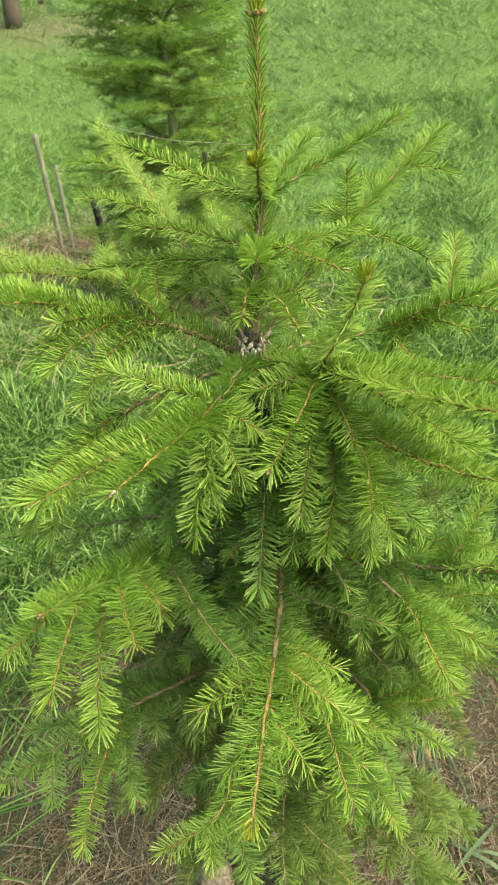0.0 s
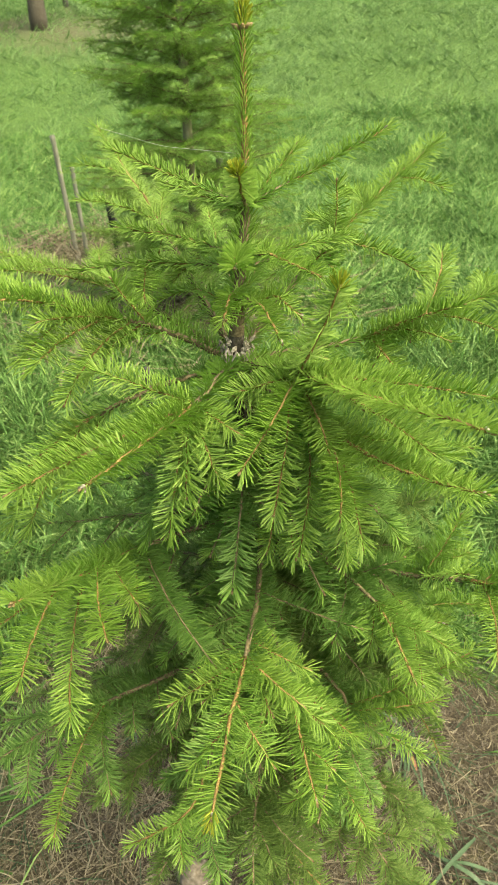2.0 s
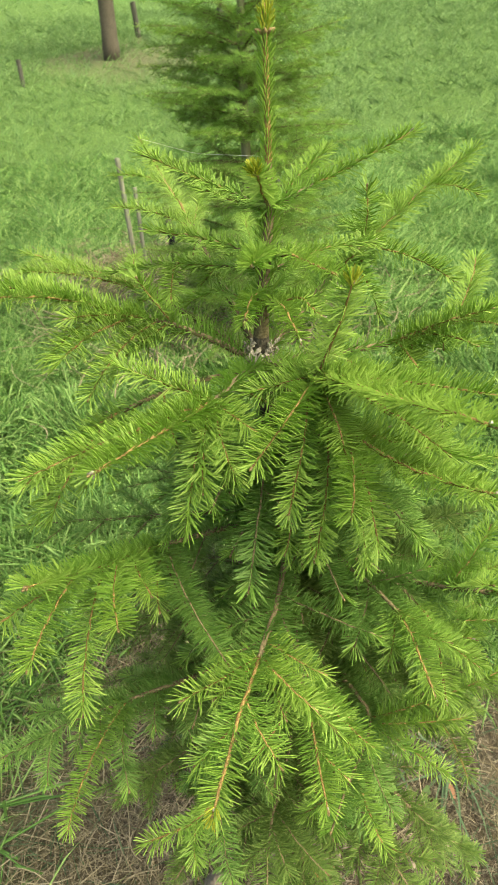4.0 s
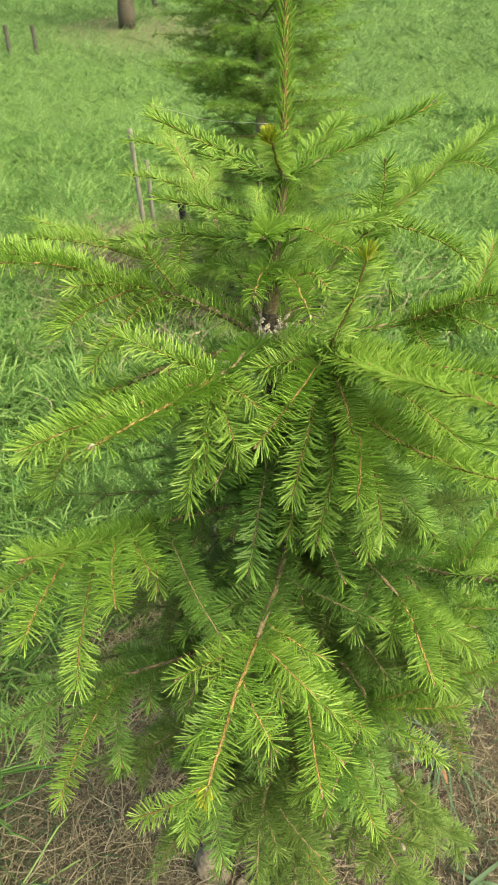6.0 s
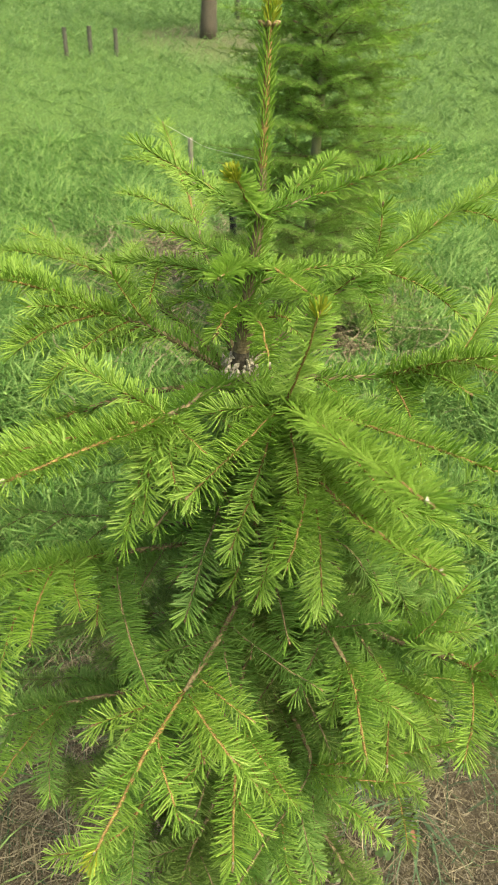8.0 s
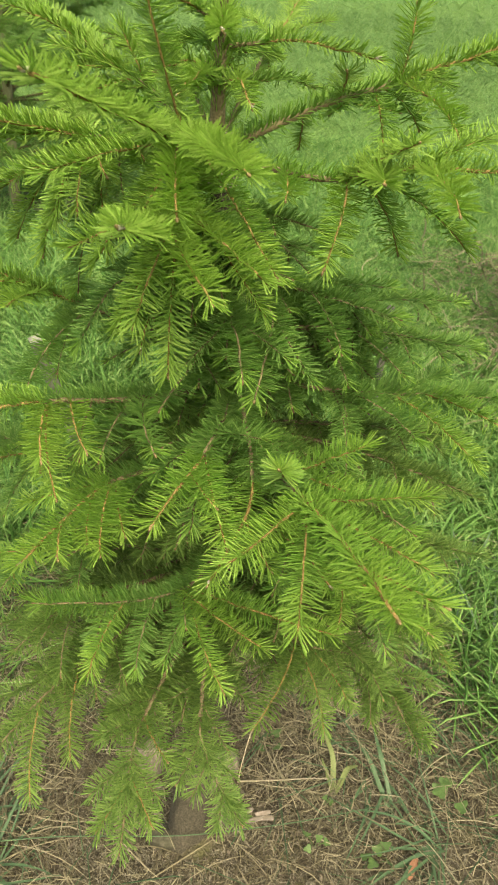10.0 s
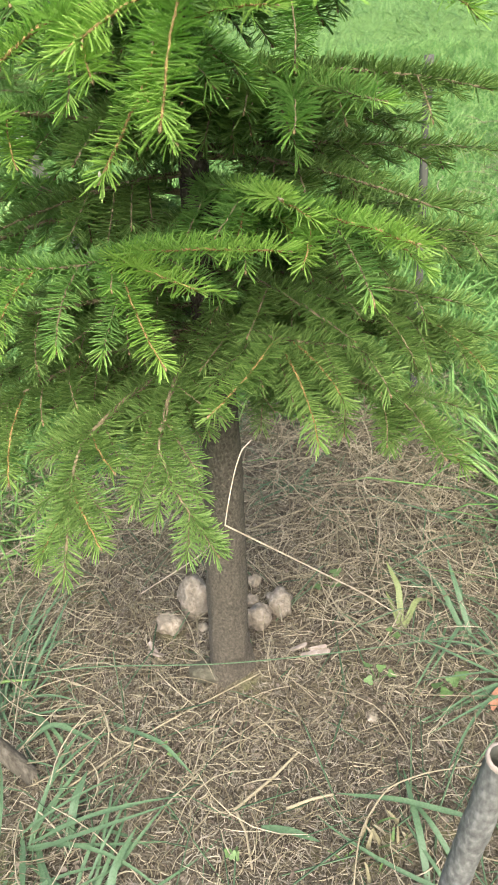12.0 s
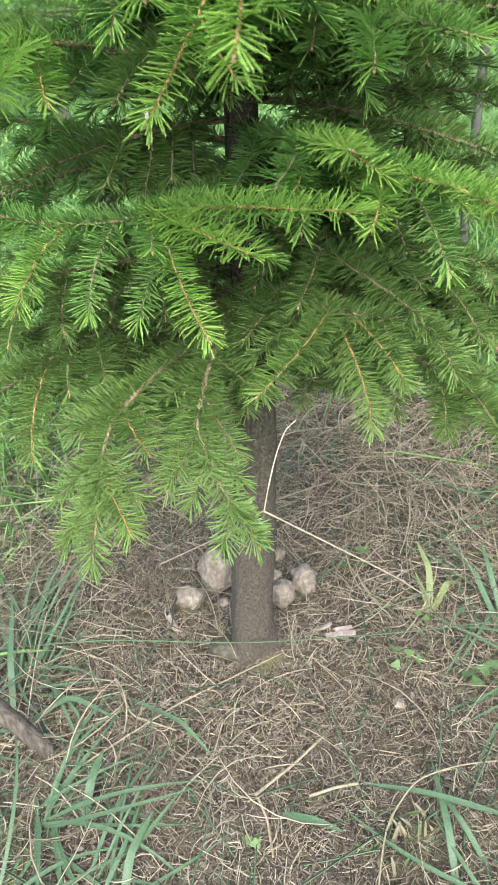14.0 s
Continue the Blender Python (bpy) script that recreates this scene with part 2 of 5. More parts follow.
def needles(buf, pts, rng, per_m, size, kind, start=0.0, radius=0.0016, upright=False, fresh=0.0, wide=1.0, cheap=False):
    """Needles round a twig: standing well out to the sides and above, fewer below, closing to a fan at the tip."""
    length = np.linalg.norm(np.diff(pts, axis=0), axis=1).sum()
    n = max(4, int(length * (1 - start) * per_m))
    s = start + (1 - start) * (np.arange(n) + 0.5 + 0.3 * rng.standard_normal(n)) / n
    s = np.clip(s, 0, 0.995)
    t, sd, up = frames(pts)
    k = s * (len(pts) - 1)
    i = np.minimum(k.astype(int), len(pts) - 2)
    fr = (k - i)[:, None]
    p = pts[i] * (1 - fr) + pts[i + 1] * fr
    T, S, U = t[i], sd[i], up[i]
    turn = (np.arange(n) * 0.381966) % 1.0
    if upright:
        phi = turn * 2 * np.pi
        open_ = np.radians(36 + 9 * rng.standard_normal(n))
    else:
        lift = np.radians(np.clip(20 + 31 * rng.standard_normal(n), -50, 85))
        phi = np.where(np.arange(n) % 2 == 0, lift, np.pi - lift)
        open_ = np.radians(77 + 8 * rng.standard_normal(n)) - np.radians(8) * np.clip(np.sin(phi), 0, 1)
    reach = min(0.3, 0.012 / max(length, 0.01))
    end = np.clip((s - 1 + reach) / reach, 0, 1)
    open_ = open_ * (1 - 0.68 * end)
    rad = np.cos(phi)[:, None] * S + np.sin(phi)[:, None] * U
    way = unit(np.cos(open_)[:, None] * T + np.sin(open_)[:, None] * rad)
    ln = size * (0.84 + 0.30 * rng.random(n)) * (1 - 0.12 * end) * (1 - 0.18 * np.clip(np.sin(phi), 0, 1))
    curl = (T * 0.06 + U * 0.05 + 0.06 * rng.standard_normal((n, 3))) * ln[:, None]
    side = unit(np.cross(way, T) + 1e-4)
    mat = np.full(n, kind)
    if fresh > 0:
        mat = np.where(s > 1 - (fresh if kind < 2 else fresh * 0.3) * (0.7 + 0.6 * rng.random(n)), np.maximum(kind - 1, 0), mat)
    blades(buf, p + rad * radius * 0.7, way, side, ln, (0.00084 + 0.00022 * rng.random(n)) * wide, curl, mat, 0.8, cheap)


def bud_at(buf, p, d, size, mat, rng):
    """A scaly egg-shaped bud at a twig's end."""
    q = np.array([p + d * size * k for k in (-0.2, 0.15, 0.6, 1.0, 1.25)])
    tube(buf, q, np.array([0.28, 0.46, 0.44, 0.24, 0.04]) * size, 6, mat, 0.06, rng)


class Spruce:
    """Grows boughs on one trunk line. NB and WB are the buffers of the bough in hand."""

    def __init__(self, axis, root, rng, dense=1.0, size=1.0, mats=None, wide=1.0, plain=False):
        self.plain = plain
        self.axis, self.root, self.rng, self.dense, self.size, self.wide = axis, root, rng, dense, size, wide
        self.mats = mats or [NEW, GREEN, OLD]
        # needles for low boughs, with the shade of the upper tree in their colour
        self.low = mats or [DULLSHADETIP, DULLSHADE, DULLSHADE]

    def twig(self, pts, r0, r1, kind, start=0.0, fresh=0.25, level=0, bud=True):
        rng = self.rng
        old = kind >= 2
        if self.plain:
            q = pts[:: max(1, (len(pts) - 1) // 3)]
            tube(self.wb, q, np.linspace(r0, r1, len(q)) * 0.9, 3, 1, 0, rng, False)
            needles(self.nb, pts, rng, 1750 * self.dense, 0.0178 * self.size, kind, start, (r0 + r1) / 2, False, fresh, self.wide, True)
            return
        tube(self.wb, pts, np.linspace(r0, r1, len(pts)) * (0.72 if old else 0.82), 6, 1 if old else 0, 0.2, rng)
        needles(self.nb, pts, rng, 2200 * self.dense, 0.0146 * self.size, kind, start, (r0 + r1) / 2, False, fresh, self.wide, self.simple)
        if bud:
            d = unit(pts[-1] - pts[-2])
            bud_at(self.wb, pts[-1], d, 0.0024 * self.size, 2, rng)
            if rng.random() < 0.4:
                for sgn in (-1, 1):
                    s = unit(np.cross(d, (0, 0, 1)))
                    bud_at(self.wb, pts[-1] - d * 0.003, unit(d + sgn * s * 0.9), 0.0018 * self.size, 2, rng)

    def limb(self, z, way, kind=1, shoots=(), node=0.5, dense=1.0, bare=0.04, back=False, fill=None):
        """A bough from the trunk at height z through the places of way to its tip, needles older before the node; shoots: (place along it, tip, age)."""
        rng = self.rng
        if fill is None:
            fill = 0.0 if z > 1.1 else 0.07 if z > 1.03 else 0.3
        self.wb, self.nb, self.simple = Buf(), Buf(), back
        keep, self.dense = self.dense, self.dense * dense
        marks = np.array([self.axis(z), *way], float)
        run = np.r_[0, np.cumsum(np.linalg.norm(np.diff(marks, axis=0), axis=1))]
        q = np.linspace(0, run[-1], 19)
        pts = np.column_stack([np.interp(q, run, marks[:, i]) for i in range(3)])
        for _ in range(3):
            pts[1:-1] = (pts[:-2] + 2 * pts[1:-1] + pts[2:]) / 4
        pts[2:-2] += 0.0005 * rng.standard_normal((15, 3))
        length = run[-1]
        r0 = 0.0014 + 0.0064 * length
        nd = max(3, int(round(node * 18)))
        tube(self.wb, pts[: nd + 1], np.linspace(r0, r0 * 0.66, nd + 1), 7, 1, 0.07, rng)
        needles(self.nb, pts[: nd + 1], rng, 2200 * self.dense, 0.0144 * self.size, min(2, kind + 1), bare, r0 * 0.8, False, 0, self.wide, back)
        self.twig(pts[nd:], r0 * 0.66, 0.0013, kind, 0.0, 0.3)
        for _ in range(3):
            d = unit(pts[nd] - pts[nd - 1] + rng.normal(0, 0.6, 3))
            bud_at(self.wb, pts[nd], d, r0 * 1.1, 1, rng)
        end, d = pts[-1], unit(pts[-1] - pts[-2])
        for _ in range(3 if kind < 2 and not back else 0):
            bud_at(self.wb, end - d * rng.uniform(0.001, 0.005) + rng.normal(0, 0.0007, 3), unit(d + rng.normal(0, 0.5, 3)), rng.uniform(0.0022, 0.0034), 3 if rng.random() < 0.5 else 2, rng)
        for s, tip, kd in shoots:
            p, d = along(pts, s)
            self.shoot(p, d, np.asarray(tip, float), kd)
        for s in np.arange(0.2, 0.86, max(0.07, 0.030 / length)) if length > 0.13 else ():
            p, d = along(pts, s + rng.uniform(-0.03, 0.03))
            side = unit(np.cross(d, (0, 0, 1.0)))
            for sgn in (-1, 1):
                if rng.random() < fill:
                    ln = rng.uniform(0.045, 0.075) * (1.15 - 0.5 * s)
                    go = unit(d * rng.uniform(0.3, 0.9) + side * sgn * rng.uniform(0.4, 1.0) - np.array([0, 0, rng.uniform(0.15, 1.1)]))
                    self.shoot(p, d, p + go * ln, min(2, kind + 1) if s < node else kind)
        self.dense = keep
        wood = self.wb.done("bough", [TWIG_NEW, TWIG_OLD, BUD, RESIN], self.root)
        # limbs up to 0.63 m get the dull needles coloured for shade
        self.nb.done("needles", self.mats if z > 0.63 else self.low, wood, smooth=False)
        return wood

    def shoot(self, p, d, tip, kind):
        """A side shoot that leaves the bough half along its run and bends over to its tip."""
        rng = self.rng
        gap = tip - p
        ln = np.linalg.norm(gap)
        c = p + gap * 0.45 + (d * 0.12 + np.array([0, 0, 0.07])) * ln
        k = np.linspace(0, 1, 13)[:, None]
        pts = (1 - k) ** 2 * p + 2 * k * (1 - k) * c + k**2 * tip
        pts[1:-1] += 0.0003 * rng.standard_normal((11, 3))
        self.twig(pts, 0.0010 + 0.004 * ln, 0.0009, kind, 0.03, 0.3)

    def spray(self, p, az, e, length, kind, level=1, droop=14):
        """A side shoot, with side shoots of its own when it is long."""
        rng = self.rng
        pts = curve_from(p, az, length, e, e - droop, rng.normal(0, 10), 7, rng, 0.04)
        self.twig(pts, 0.0013 + 0.004 * length, 0.0010, kind, 0.02, 0.25, level)
        if length > 0.105 and level < 3:
            k = 0.42 + 0.1 * rng.random()
            q, d = along(pts, k)
            a, ee = heading(d)
            for sgn in (-1, 1):
                if rng.random() < 0.85:
                    self.spray(q, a + sgn * rng.uniform(42, 58), ee - rng.uniform(0, 14), length * rng.uniform(0.34, 0.5), max(0, kind - 1) if rng.random() < (0.6 if kind < 2 else 0.2) else kind, level + 1)

    def bough(self, z, az, length, e0, e1, node=0.45, turn=0.0, kind=1, extra=(), sides=1.0, bare=0.0, name="bough", auto=True, inner=1):
        rng = self.rng
        self.wb, self.nb = Buf(), Buf()
        self.simple = abs(az) > 112 and z < 1.0
        base = self.axis(z)
        pts = curve_from(base, az, length, e0, e1, turn, 14, rng, 0.03)
        r0 = 0.0018 + 0.0066 * length
        nd = max(1, int(round(node * 14)))
        if node > 0.12:
            tube(self.wb, pts[: nd + 1], np.linspace(r0, r0 * 0.62, nd + 1), 6, 1, 0.06, rng)
            needles(self.nb, pts[: nd + 1], rng, 1700 * self.dense, 0.0146 * self.size, min(2, kind + inner), max(bare, 0.06), r0 * 0.8, False, 0, self.wide, self.plain or self.simple)
            self.twig(pts[nd:], r0 * 0.62, 0.0013, kind, 0.0, 0.3, 0)
            if not self.plain:
                bud_at(self.wb, pts[nd], unit(pts[nd] - pts[nd - 1]), r0 * 1.5, 1, rng)
        else:
            self.twig(pts, r0, 0.0013, kind, 0.03, 0.4, 0)
        if auto and node > 0.12:
            p, d = along(pts, node)
            a, e = heading(d)
            last = length * (1 - node)
            for sgn in (-1, 1):
                self.spray(p, a + sgn * rng.uniform(40, 56), e - rng.uniform(2, 14), last * rng.uniform(0.5, 0.72) * sides, kind)
                if rng.random() < 0.7:
                    self.spray(p, a + sgn * rng.uniform(15, 80), e - rng.uniform(40, 70), last * rng.uniform(0.32, 0.5) * sides, kind)
            for k in np.arange(max(bare + 0.08, 0.2), node - 0.03, 0.08):
                p, d = along(pts, k + rng.uniform(-0.03, 0.03))
                a, e = heading(d)
                for sgn in (-1, 1):
                    if rng.random() < 0.85:
                        self.spray(p, a + sgn * rng.uniform(44, 74), e - rng.uniform(8, 50), min(0.11, length * rng.uniform(0.2, 0.36)) * sides, min(2, kind + 1))
            if last > 0.13:
                for k in (0.35, 0.6):
                    p, d = along(pts, node + (1 - node) * k)
                    a, e = heading(d)
                    for sgn in (-1, 1):
                        if rng.random() < 0.8:
                            self.spray(p, a + sgn * rng.uniform(40, 60), e - rng.uniform(0, 30), last * rng.uniform(0.2, 0.34) * sides, kind)
        for s, da, de, ln, kd in extra:
            p, d = along(pts, s)
            a, e = heading(d)
            self.spray(p, a + da, de, ln, kd, 2)
        wood = self.wb.done(name, [TWIG_NEW, TWIG_OLD, BUD, RESIN], self.root)
        # inner boughs up to 0.80 m get the dull needles coloured for shade
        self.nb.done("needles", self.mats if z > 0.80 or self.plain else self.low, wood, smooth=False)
        return wood


# ---- ground: one sheet, flat round the tree, rising to the far field ----
def rise(x, y):
    d = np.maximum(0, np.hypot(np.maximum(x, 0), np.maximum(y, 0)) - 5.0)
    return 0.13 * d * np.minimum(1, d / 3.0) ** 0.5 * (1 / (1 + d / 160))


BARE = [(0.06, 0.08, 0.62), (1.93, 1.66, 0.34), (7.75, 8.45, 1.4), (-0.45, 4.5, 0.62), (2.30, 2.78, 0.42)]


def bare_at(x, y):
    w = np.zeros_like(x)
    for cx, cy, r in BARE:
        wob = np.array([noise.noise((a * 3.1 / r * 0.6 + cx, b * 3.1 / r * 0.6, 0.3)) for a, b in zip(x, y)])
        d = np.hypot(x - cx, (y - cy) * 0.9) / r + 0.35 * wob
        w = np.maximum(w, np.clip((1.08 - d) / 0.28, 0, 1) * (1 if cy < 4 else 0.7))
    return w


def build_ground():
    near = np.linspace(-1.3, 1.3, 131)
    gx = np.concatenate([[-2500, -900, -300, -120, -60, -30, -18, -12, -8, -6, -4.5, -3.4, -2.6, -2.0, -1.6], near, [1.6, 2.0, 2.6, 3.4, 4.5, 6, 8, 12, 18, 30, 60, 120, 300, 900, 2500]])
    gy = np.concatenate([[-2500, -600, -100, -30, -10, -4, -2], np.linspace(-1.3, 1.3, 131), np.arange(1.5, 14, 0.35), [15, 18, 22, 30, 45, 80, 150, 400, 1000, 2500]])
    X, Y = np.meshgrid(gx, gy)
    x, y = X.ravel(), Y.ravel()
    z = rise(x, y)
    lump = np.array([noise.noise((a * 6, b * 6, 0)) * 0.008 + noise.noise((a * 22, b * 22, 5)) * 0.005 + noise.noise((a * 1.1, b * 1.1, 9)) * 0.02 * min(1, math.hypot(a, b) / 2) for a, b in zip(x, y)])
    mound = 0.012 * np.exp(-((x + 0.016) ** 2 + y**2) / 0.004)
    z = z + np.where(np.hypot(x, y) < 40, lump, 0) + mound
    nx, ny = len(gx), len(gy)
    f = [(j * nx + i, j * nx + i + 1, (j + 1) * nx + i + 1, (j + 1) * nx + i) for j in range(ny - 1) for i in range(nx - 1)]
    ob = link_mesh("ground", np.stack([x, y, z], 1), f, [SOIL])
    at = ob.data.attributes.new("bare", "FLOAT", "POINT")
    at.data.foreach_set("value", bare_at(x, y))
    return tagged(ob, "brown soil with dry litter, turning to green meadow turf", "ground", kind="structure")


build_ground()


# ---- the spruce ----
rng = np.random.default_rng(7)
tree = tagged(new("spruce_tree"), "young green spruce tree with whorled drooping boughs, rooted in bare soil", "tree")
TZ = [0.0, 0.18, 0.36, 0.55, 0.736, 0.87, 1.07, 1.13, 1.205, 1.27, 1.345]
TX = [-0.016, -0.002, 0.014, 0.022, 0.026, 0.016, -0.010, -0.011, -0.008, -0.008, -0.008]
TY = [0.004, 0.003, 0.002, 0.010, 0.016, 0.018, 0.018, 0.010, 0.000, -0.002, -0.004]
TR = [0.0300, 0.0275, 0.0245, 0.0185, 0.0140, 0.0110, 0.0080, 0.0055, 0.0036, 0.0026, 0.0018]


def axis(z):
    return np.array([np.interp(z, TZ, TX), np.interp(z, TZ, TY), z])


def tuft(parent, c, d, reach, count):
    """A close tuft of short fresh needles at a shoot's end."""
    b = Buf()
    d = unit(np.asarray(d, float))
    needles(b, np.array([np.asarray(c, float) + d * reach * k for k in np.linspace(0, 1, 6)]), rng, count / reach, 0.0088, 0, 0.0, 0.002, True, 0, 1.05)
    b.done("tip_tuft", [TIP], parent, "yellow-green tuft of fresh needles", smooth=False)


def build_trunk():
    b = Buf()
    zs = np.concatenate([[-0.04, -0.01, 0.01, 0.03], np.linspace(0.04, 1.345, 150)])
    r = np.interp(zs, TZ, TR)
    r = r + 0.007 * np.exp(-np.maximum(zs, 0) / 0.02) * (zs < 0.15)
    r[-1] = 0.0012
    pts = np.array([axis(max(z, 0)) * (1, 1, 0) + (0, 0, z) for z in zs])
    sides = 28
    ang = np.linspace(0, 2 * np.pi, sides, endpoint=False)
    v = []
    for p, rr, z in zip(pts, r, zs):
        for a in ang:
            k = 1 + 0.09 * noise.noise((math.cos(a) * 2.2, math.sin(a) * 2.2, z * 14)) + 0.07 * noise.noise((math.cos(a) * 5, math.sin(a) * 5, z * 70)) + 0.05 * noise.noise((math.cos(a) * 11, math.sin(a) * 11, z * 160))
            if z < 0.06:
                k += 0.16 * math.cos(3 * a + 0.6) * (0.06 - z) / 0.06
            v.append(p + rr * k * np.array([math.cos(a), math.sin(a), 0]))
    n = len(zs)
    f = [(i * sides + j, i * sides + (j + 1) % sides, (i + 1) * sides + (j + 1) % sides, (i + 1) * sides + j) for i in range(n - 1) for j in range(sides)]
    f.append(tuple((n - 1) * sides + j for j in range(sides)))
    b.add(v, f, 0)
    b.m = [2 if (q[0] // sides) > int(n * 0.91) else 1 if (q[0] // sides) > int(n * 0.80) else 0 for q in f]
    trunk = b.done("trunk", [BARK, TWIG_OLD, TWIG_NEW], tree, "rough grey-brown bark, thicker at the foot")
    nb = Buf()
    up = np.array([axis(z) for z in np.linspace(1.208, 1.336, 14)])
    needles(nb, up, rng, 2600, 0.0105, 0, 0.0, 0.002, True, 0.12)
    mid = np.array([axis(z) for z in np.linspace(1.098, 1.205, 14)])
    needles(nb, mid, rng, 2300, 0.0150, 0, 0.0, 0.005, True, 0)
    low = np.array([axis(z) for z in np.linspace(0.89, 1.05, 14)])
    needles(nb, low, rng, 1800, 0.0150, 1, 0.0, 0.008, True, 0)
    nb.done("needles", [NEW, GREEN, OLD], trunk, smooth=False)
    tuft(trunk, axis(1.327), (0, -0.12, 1), 0.015, 46)
    wb = Buf()
    for a in range(0, 360, 72):
        d = np.array([math.cos(radians(a)), math.sin(radians(a)), 0.5])
        bud_at(wb, axis(1.326) + d * 0.003, unit(d), 0.0044, 0, rng)
    wb.done("bud", [BUD], trunk)
    cb = Buf()
    for _ in range(340):
        a = rng.uniform(0, 2 * np.pi)
        z = 1.062 + rng.normal(0, 0.0095)
        p = axis(z) + np.array([math.cos(a), math.sin(a), 0]) * rng.uniform(0.008, 0.0165)
        s = rng.uniform(0.0012, 0.0034)
        q = rng.normal(0, 0.6, 3) + (0, 0, 1)
        tube(cb, np.array([p - q * s, p, p + q * s]), [s * 0.3, s * 0.75, s * 0.25], 5, 0, 0.3, rng)
    cb.done("resin_crust", [RESIN], trunk, "pale crust of resin round the stem's node", smooth=False)


build_trunk()
SP = Spruce(axis, tree, rng)

# leader and the two young whorls under it
SP.size, SP.dense = 0.86, 1.1
SP.limb(1.205, [(-0.026, 0.052, 1.226), (-0.043, 0.104, 1.247)], 0, node=0.3)
SP.limb(1.205, [(0.045, -0.036, 1.226), (0.101, -0.070, 1.248)], 0, node=0.3)
tuft(SP.limb(1.203, [(-0.040, -0.018, 1.226), (-0.067, -0.034, 1.246)], 0, node=0.3, dense=1.2), (-0.066, -0.033, 1.243), (-0.5, -0.25, 0.8), 0.008, 44)
SP.limb(1.203, [(0.035, 0.001, 1.220), (0.078, 0.000, 1.236)], 0, node=0.3)
SP.limb(1.200, [(0.000, 0.045, 1.206), (0.002, 0.090, 1.212)], 0, node=0.3)
SP.limb(1.165, [(-0.026, 0.058, 1.178), (-0.043, 0.110, 1.184)], 0, node=0.3)
SP.limb(1.165, [(-0.050, -0.018, 1.182), (-0.088, -0.042, 1.186)], 0, node=0.3, dense=1.25)
SP.limb(1.162, [(-0.014, -0.022, 1.172), (-0.022, -0.080, 1.162)], 0, node=0.25)
SP.limb(1.155, [(-0.028, 0.090, 1.152), (-0.050, 0.160, 1.140)], 0, [(0.55, (-0.056, 0.078, 1.128), 0), (0.5, (0.02, 0.09, 1.126), 0)], node=0.3)
SP.limb(1.150, [(0.030, 0.070, 1.148), (0.060, 0.125, 1.142)], 0, [(0.5, (-0.008, 0.085, 1.128), 0)], node=0.3)
SP.limb(1.150, [(0.052, -0.020, 1.160), (0.112, -0.034, 1.150)], 0, node=0.3)
SP.limb(1.136, [(-0.040, 0.000, 1.140), (-0.066, -0.012, 1.128)], 0, node=0.3)
SP.limb(1.128, [(-0.030, -0.026, 1.134), (-0.053, -0.058, 1.116)], 0, node=0.3)
SP.limb(1.122, [(0.002, -0.022, 1.130), (0.010, -0.040, 1.110)], 0, node=0.3)
SP.limb(1.118, [(-0.012, 0.060, 1.128), (-0.020, 0.090, 1.114)], 1, node=0.3)
SP.limb(1.120, [(0.050, 0.030, 1.130), (0.080, 0.040, 1.122)], 1, node=0.3)
SP.size, SP.dense = 1.16, 1.0

# the great whorl at the resin crust
SP.limb(1.062, [(-0.060, 0.062, 1.108), (-0.100, 0.095, 1.130), (-0.147, 0.150, 1.156), (-0.178, 0.190, 1.166)], 0,
        [(0.42, (-0.148, 0.108, 1.138), 0), (0.40, (-0.160, 0.084, 1.076), 0), (0.46, (-0.172, 0.096, 1.112), 0), (0.34, (-0.090, 0.080, 1.158), 0), (0.62, (-0.196, 0.128, 1.168), 0),
         (0.28, (-0.080, 0.110, 1.080), 1), (0.36, (-0.118, 0.100, 1.076), 1), (0.66, (-0.120, 0.205, 1.140), 0), (0.55, (-0.155, 0.135, 1.100), 0)], node=0.46)
SP.limb(1.064, [(-0.020, 0.110, 1.106), (-0.036, 0.190, 1.130), (-0.052, 0.290, 1.142)], 0, [(0.5, (-0.110, 0.215, 1.150), 0), (0.5, (0.028, 0.210, 1.128), 0), (0.7, (-0.096, 0.262, 1.134), 0), (0.45, (-0.036, 0.170, 1.080), 1)], node=0.5, back=True)
SP.limb(1.068, [(0.046, 0.125, 1.138), (0.090, 0.205, 1.180), (0.139, 0.299, 1.224)], 0, [(0.5, (0.030, 0.232, 1.176), 0), (0.5, (0.130, 0.190, 1.176), 0), (0.72, (0.078, 0.280, 1.196), 0), (0.45, (0.060, 0.160, 1.120), 1)], node=0.5, back=True)
SP.limb(1.058, [(-0.060, 0.000, 1.078), (-0.118, -0.016, 1.079), (-0.190, -0.026, 1.092), (-0.255, -0.034, 1.099)], 0,
        [(0.44, (-0.144, 0.060, 1.106), 0), (0.44, (-0.105, -0.052, 1.057), 0), (0.46, (-0.149, -0.025, 1.016), 0), (0.44, (-0.163, -0.014, 0.981), 1), (0.40, (-0.106, -0.020, 0.988), 1), (0.34, (-0.138, 0.040, 0.930), 2),
         (0.46, (-0.272, 0.020, 1.084), 0), (0.52, (-0.236, 0.058, 1.050), 0), (0.30, (-0.070, -0.050, 1.060), 1), (0.44, (-0.130, -0.044, 1.026), 1), (0.36, (-0.085, -0.034, 1.004), 2)], node=0.44, dense=1.12)
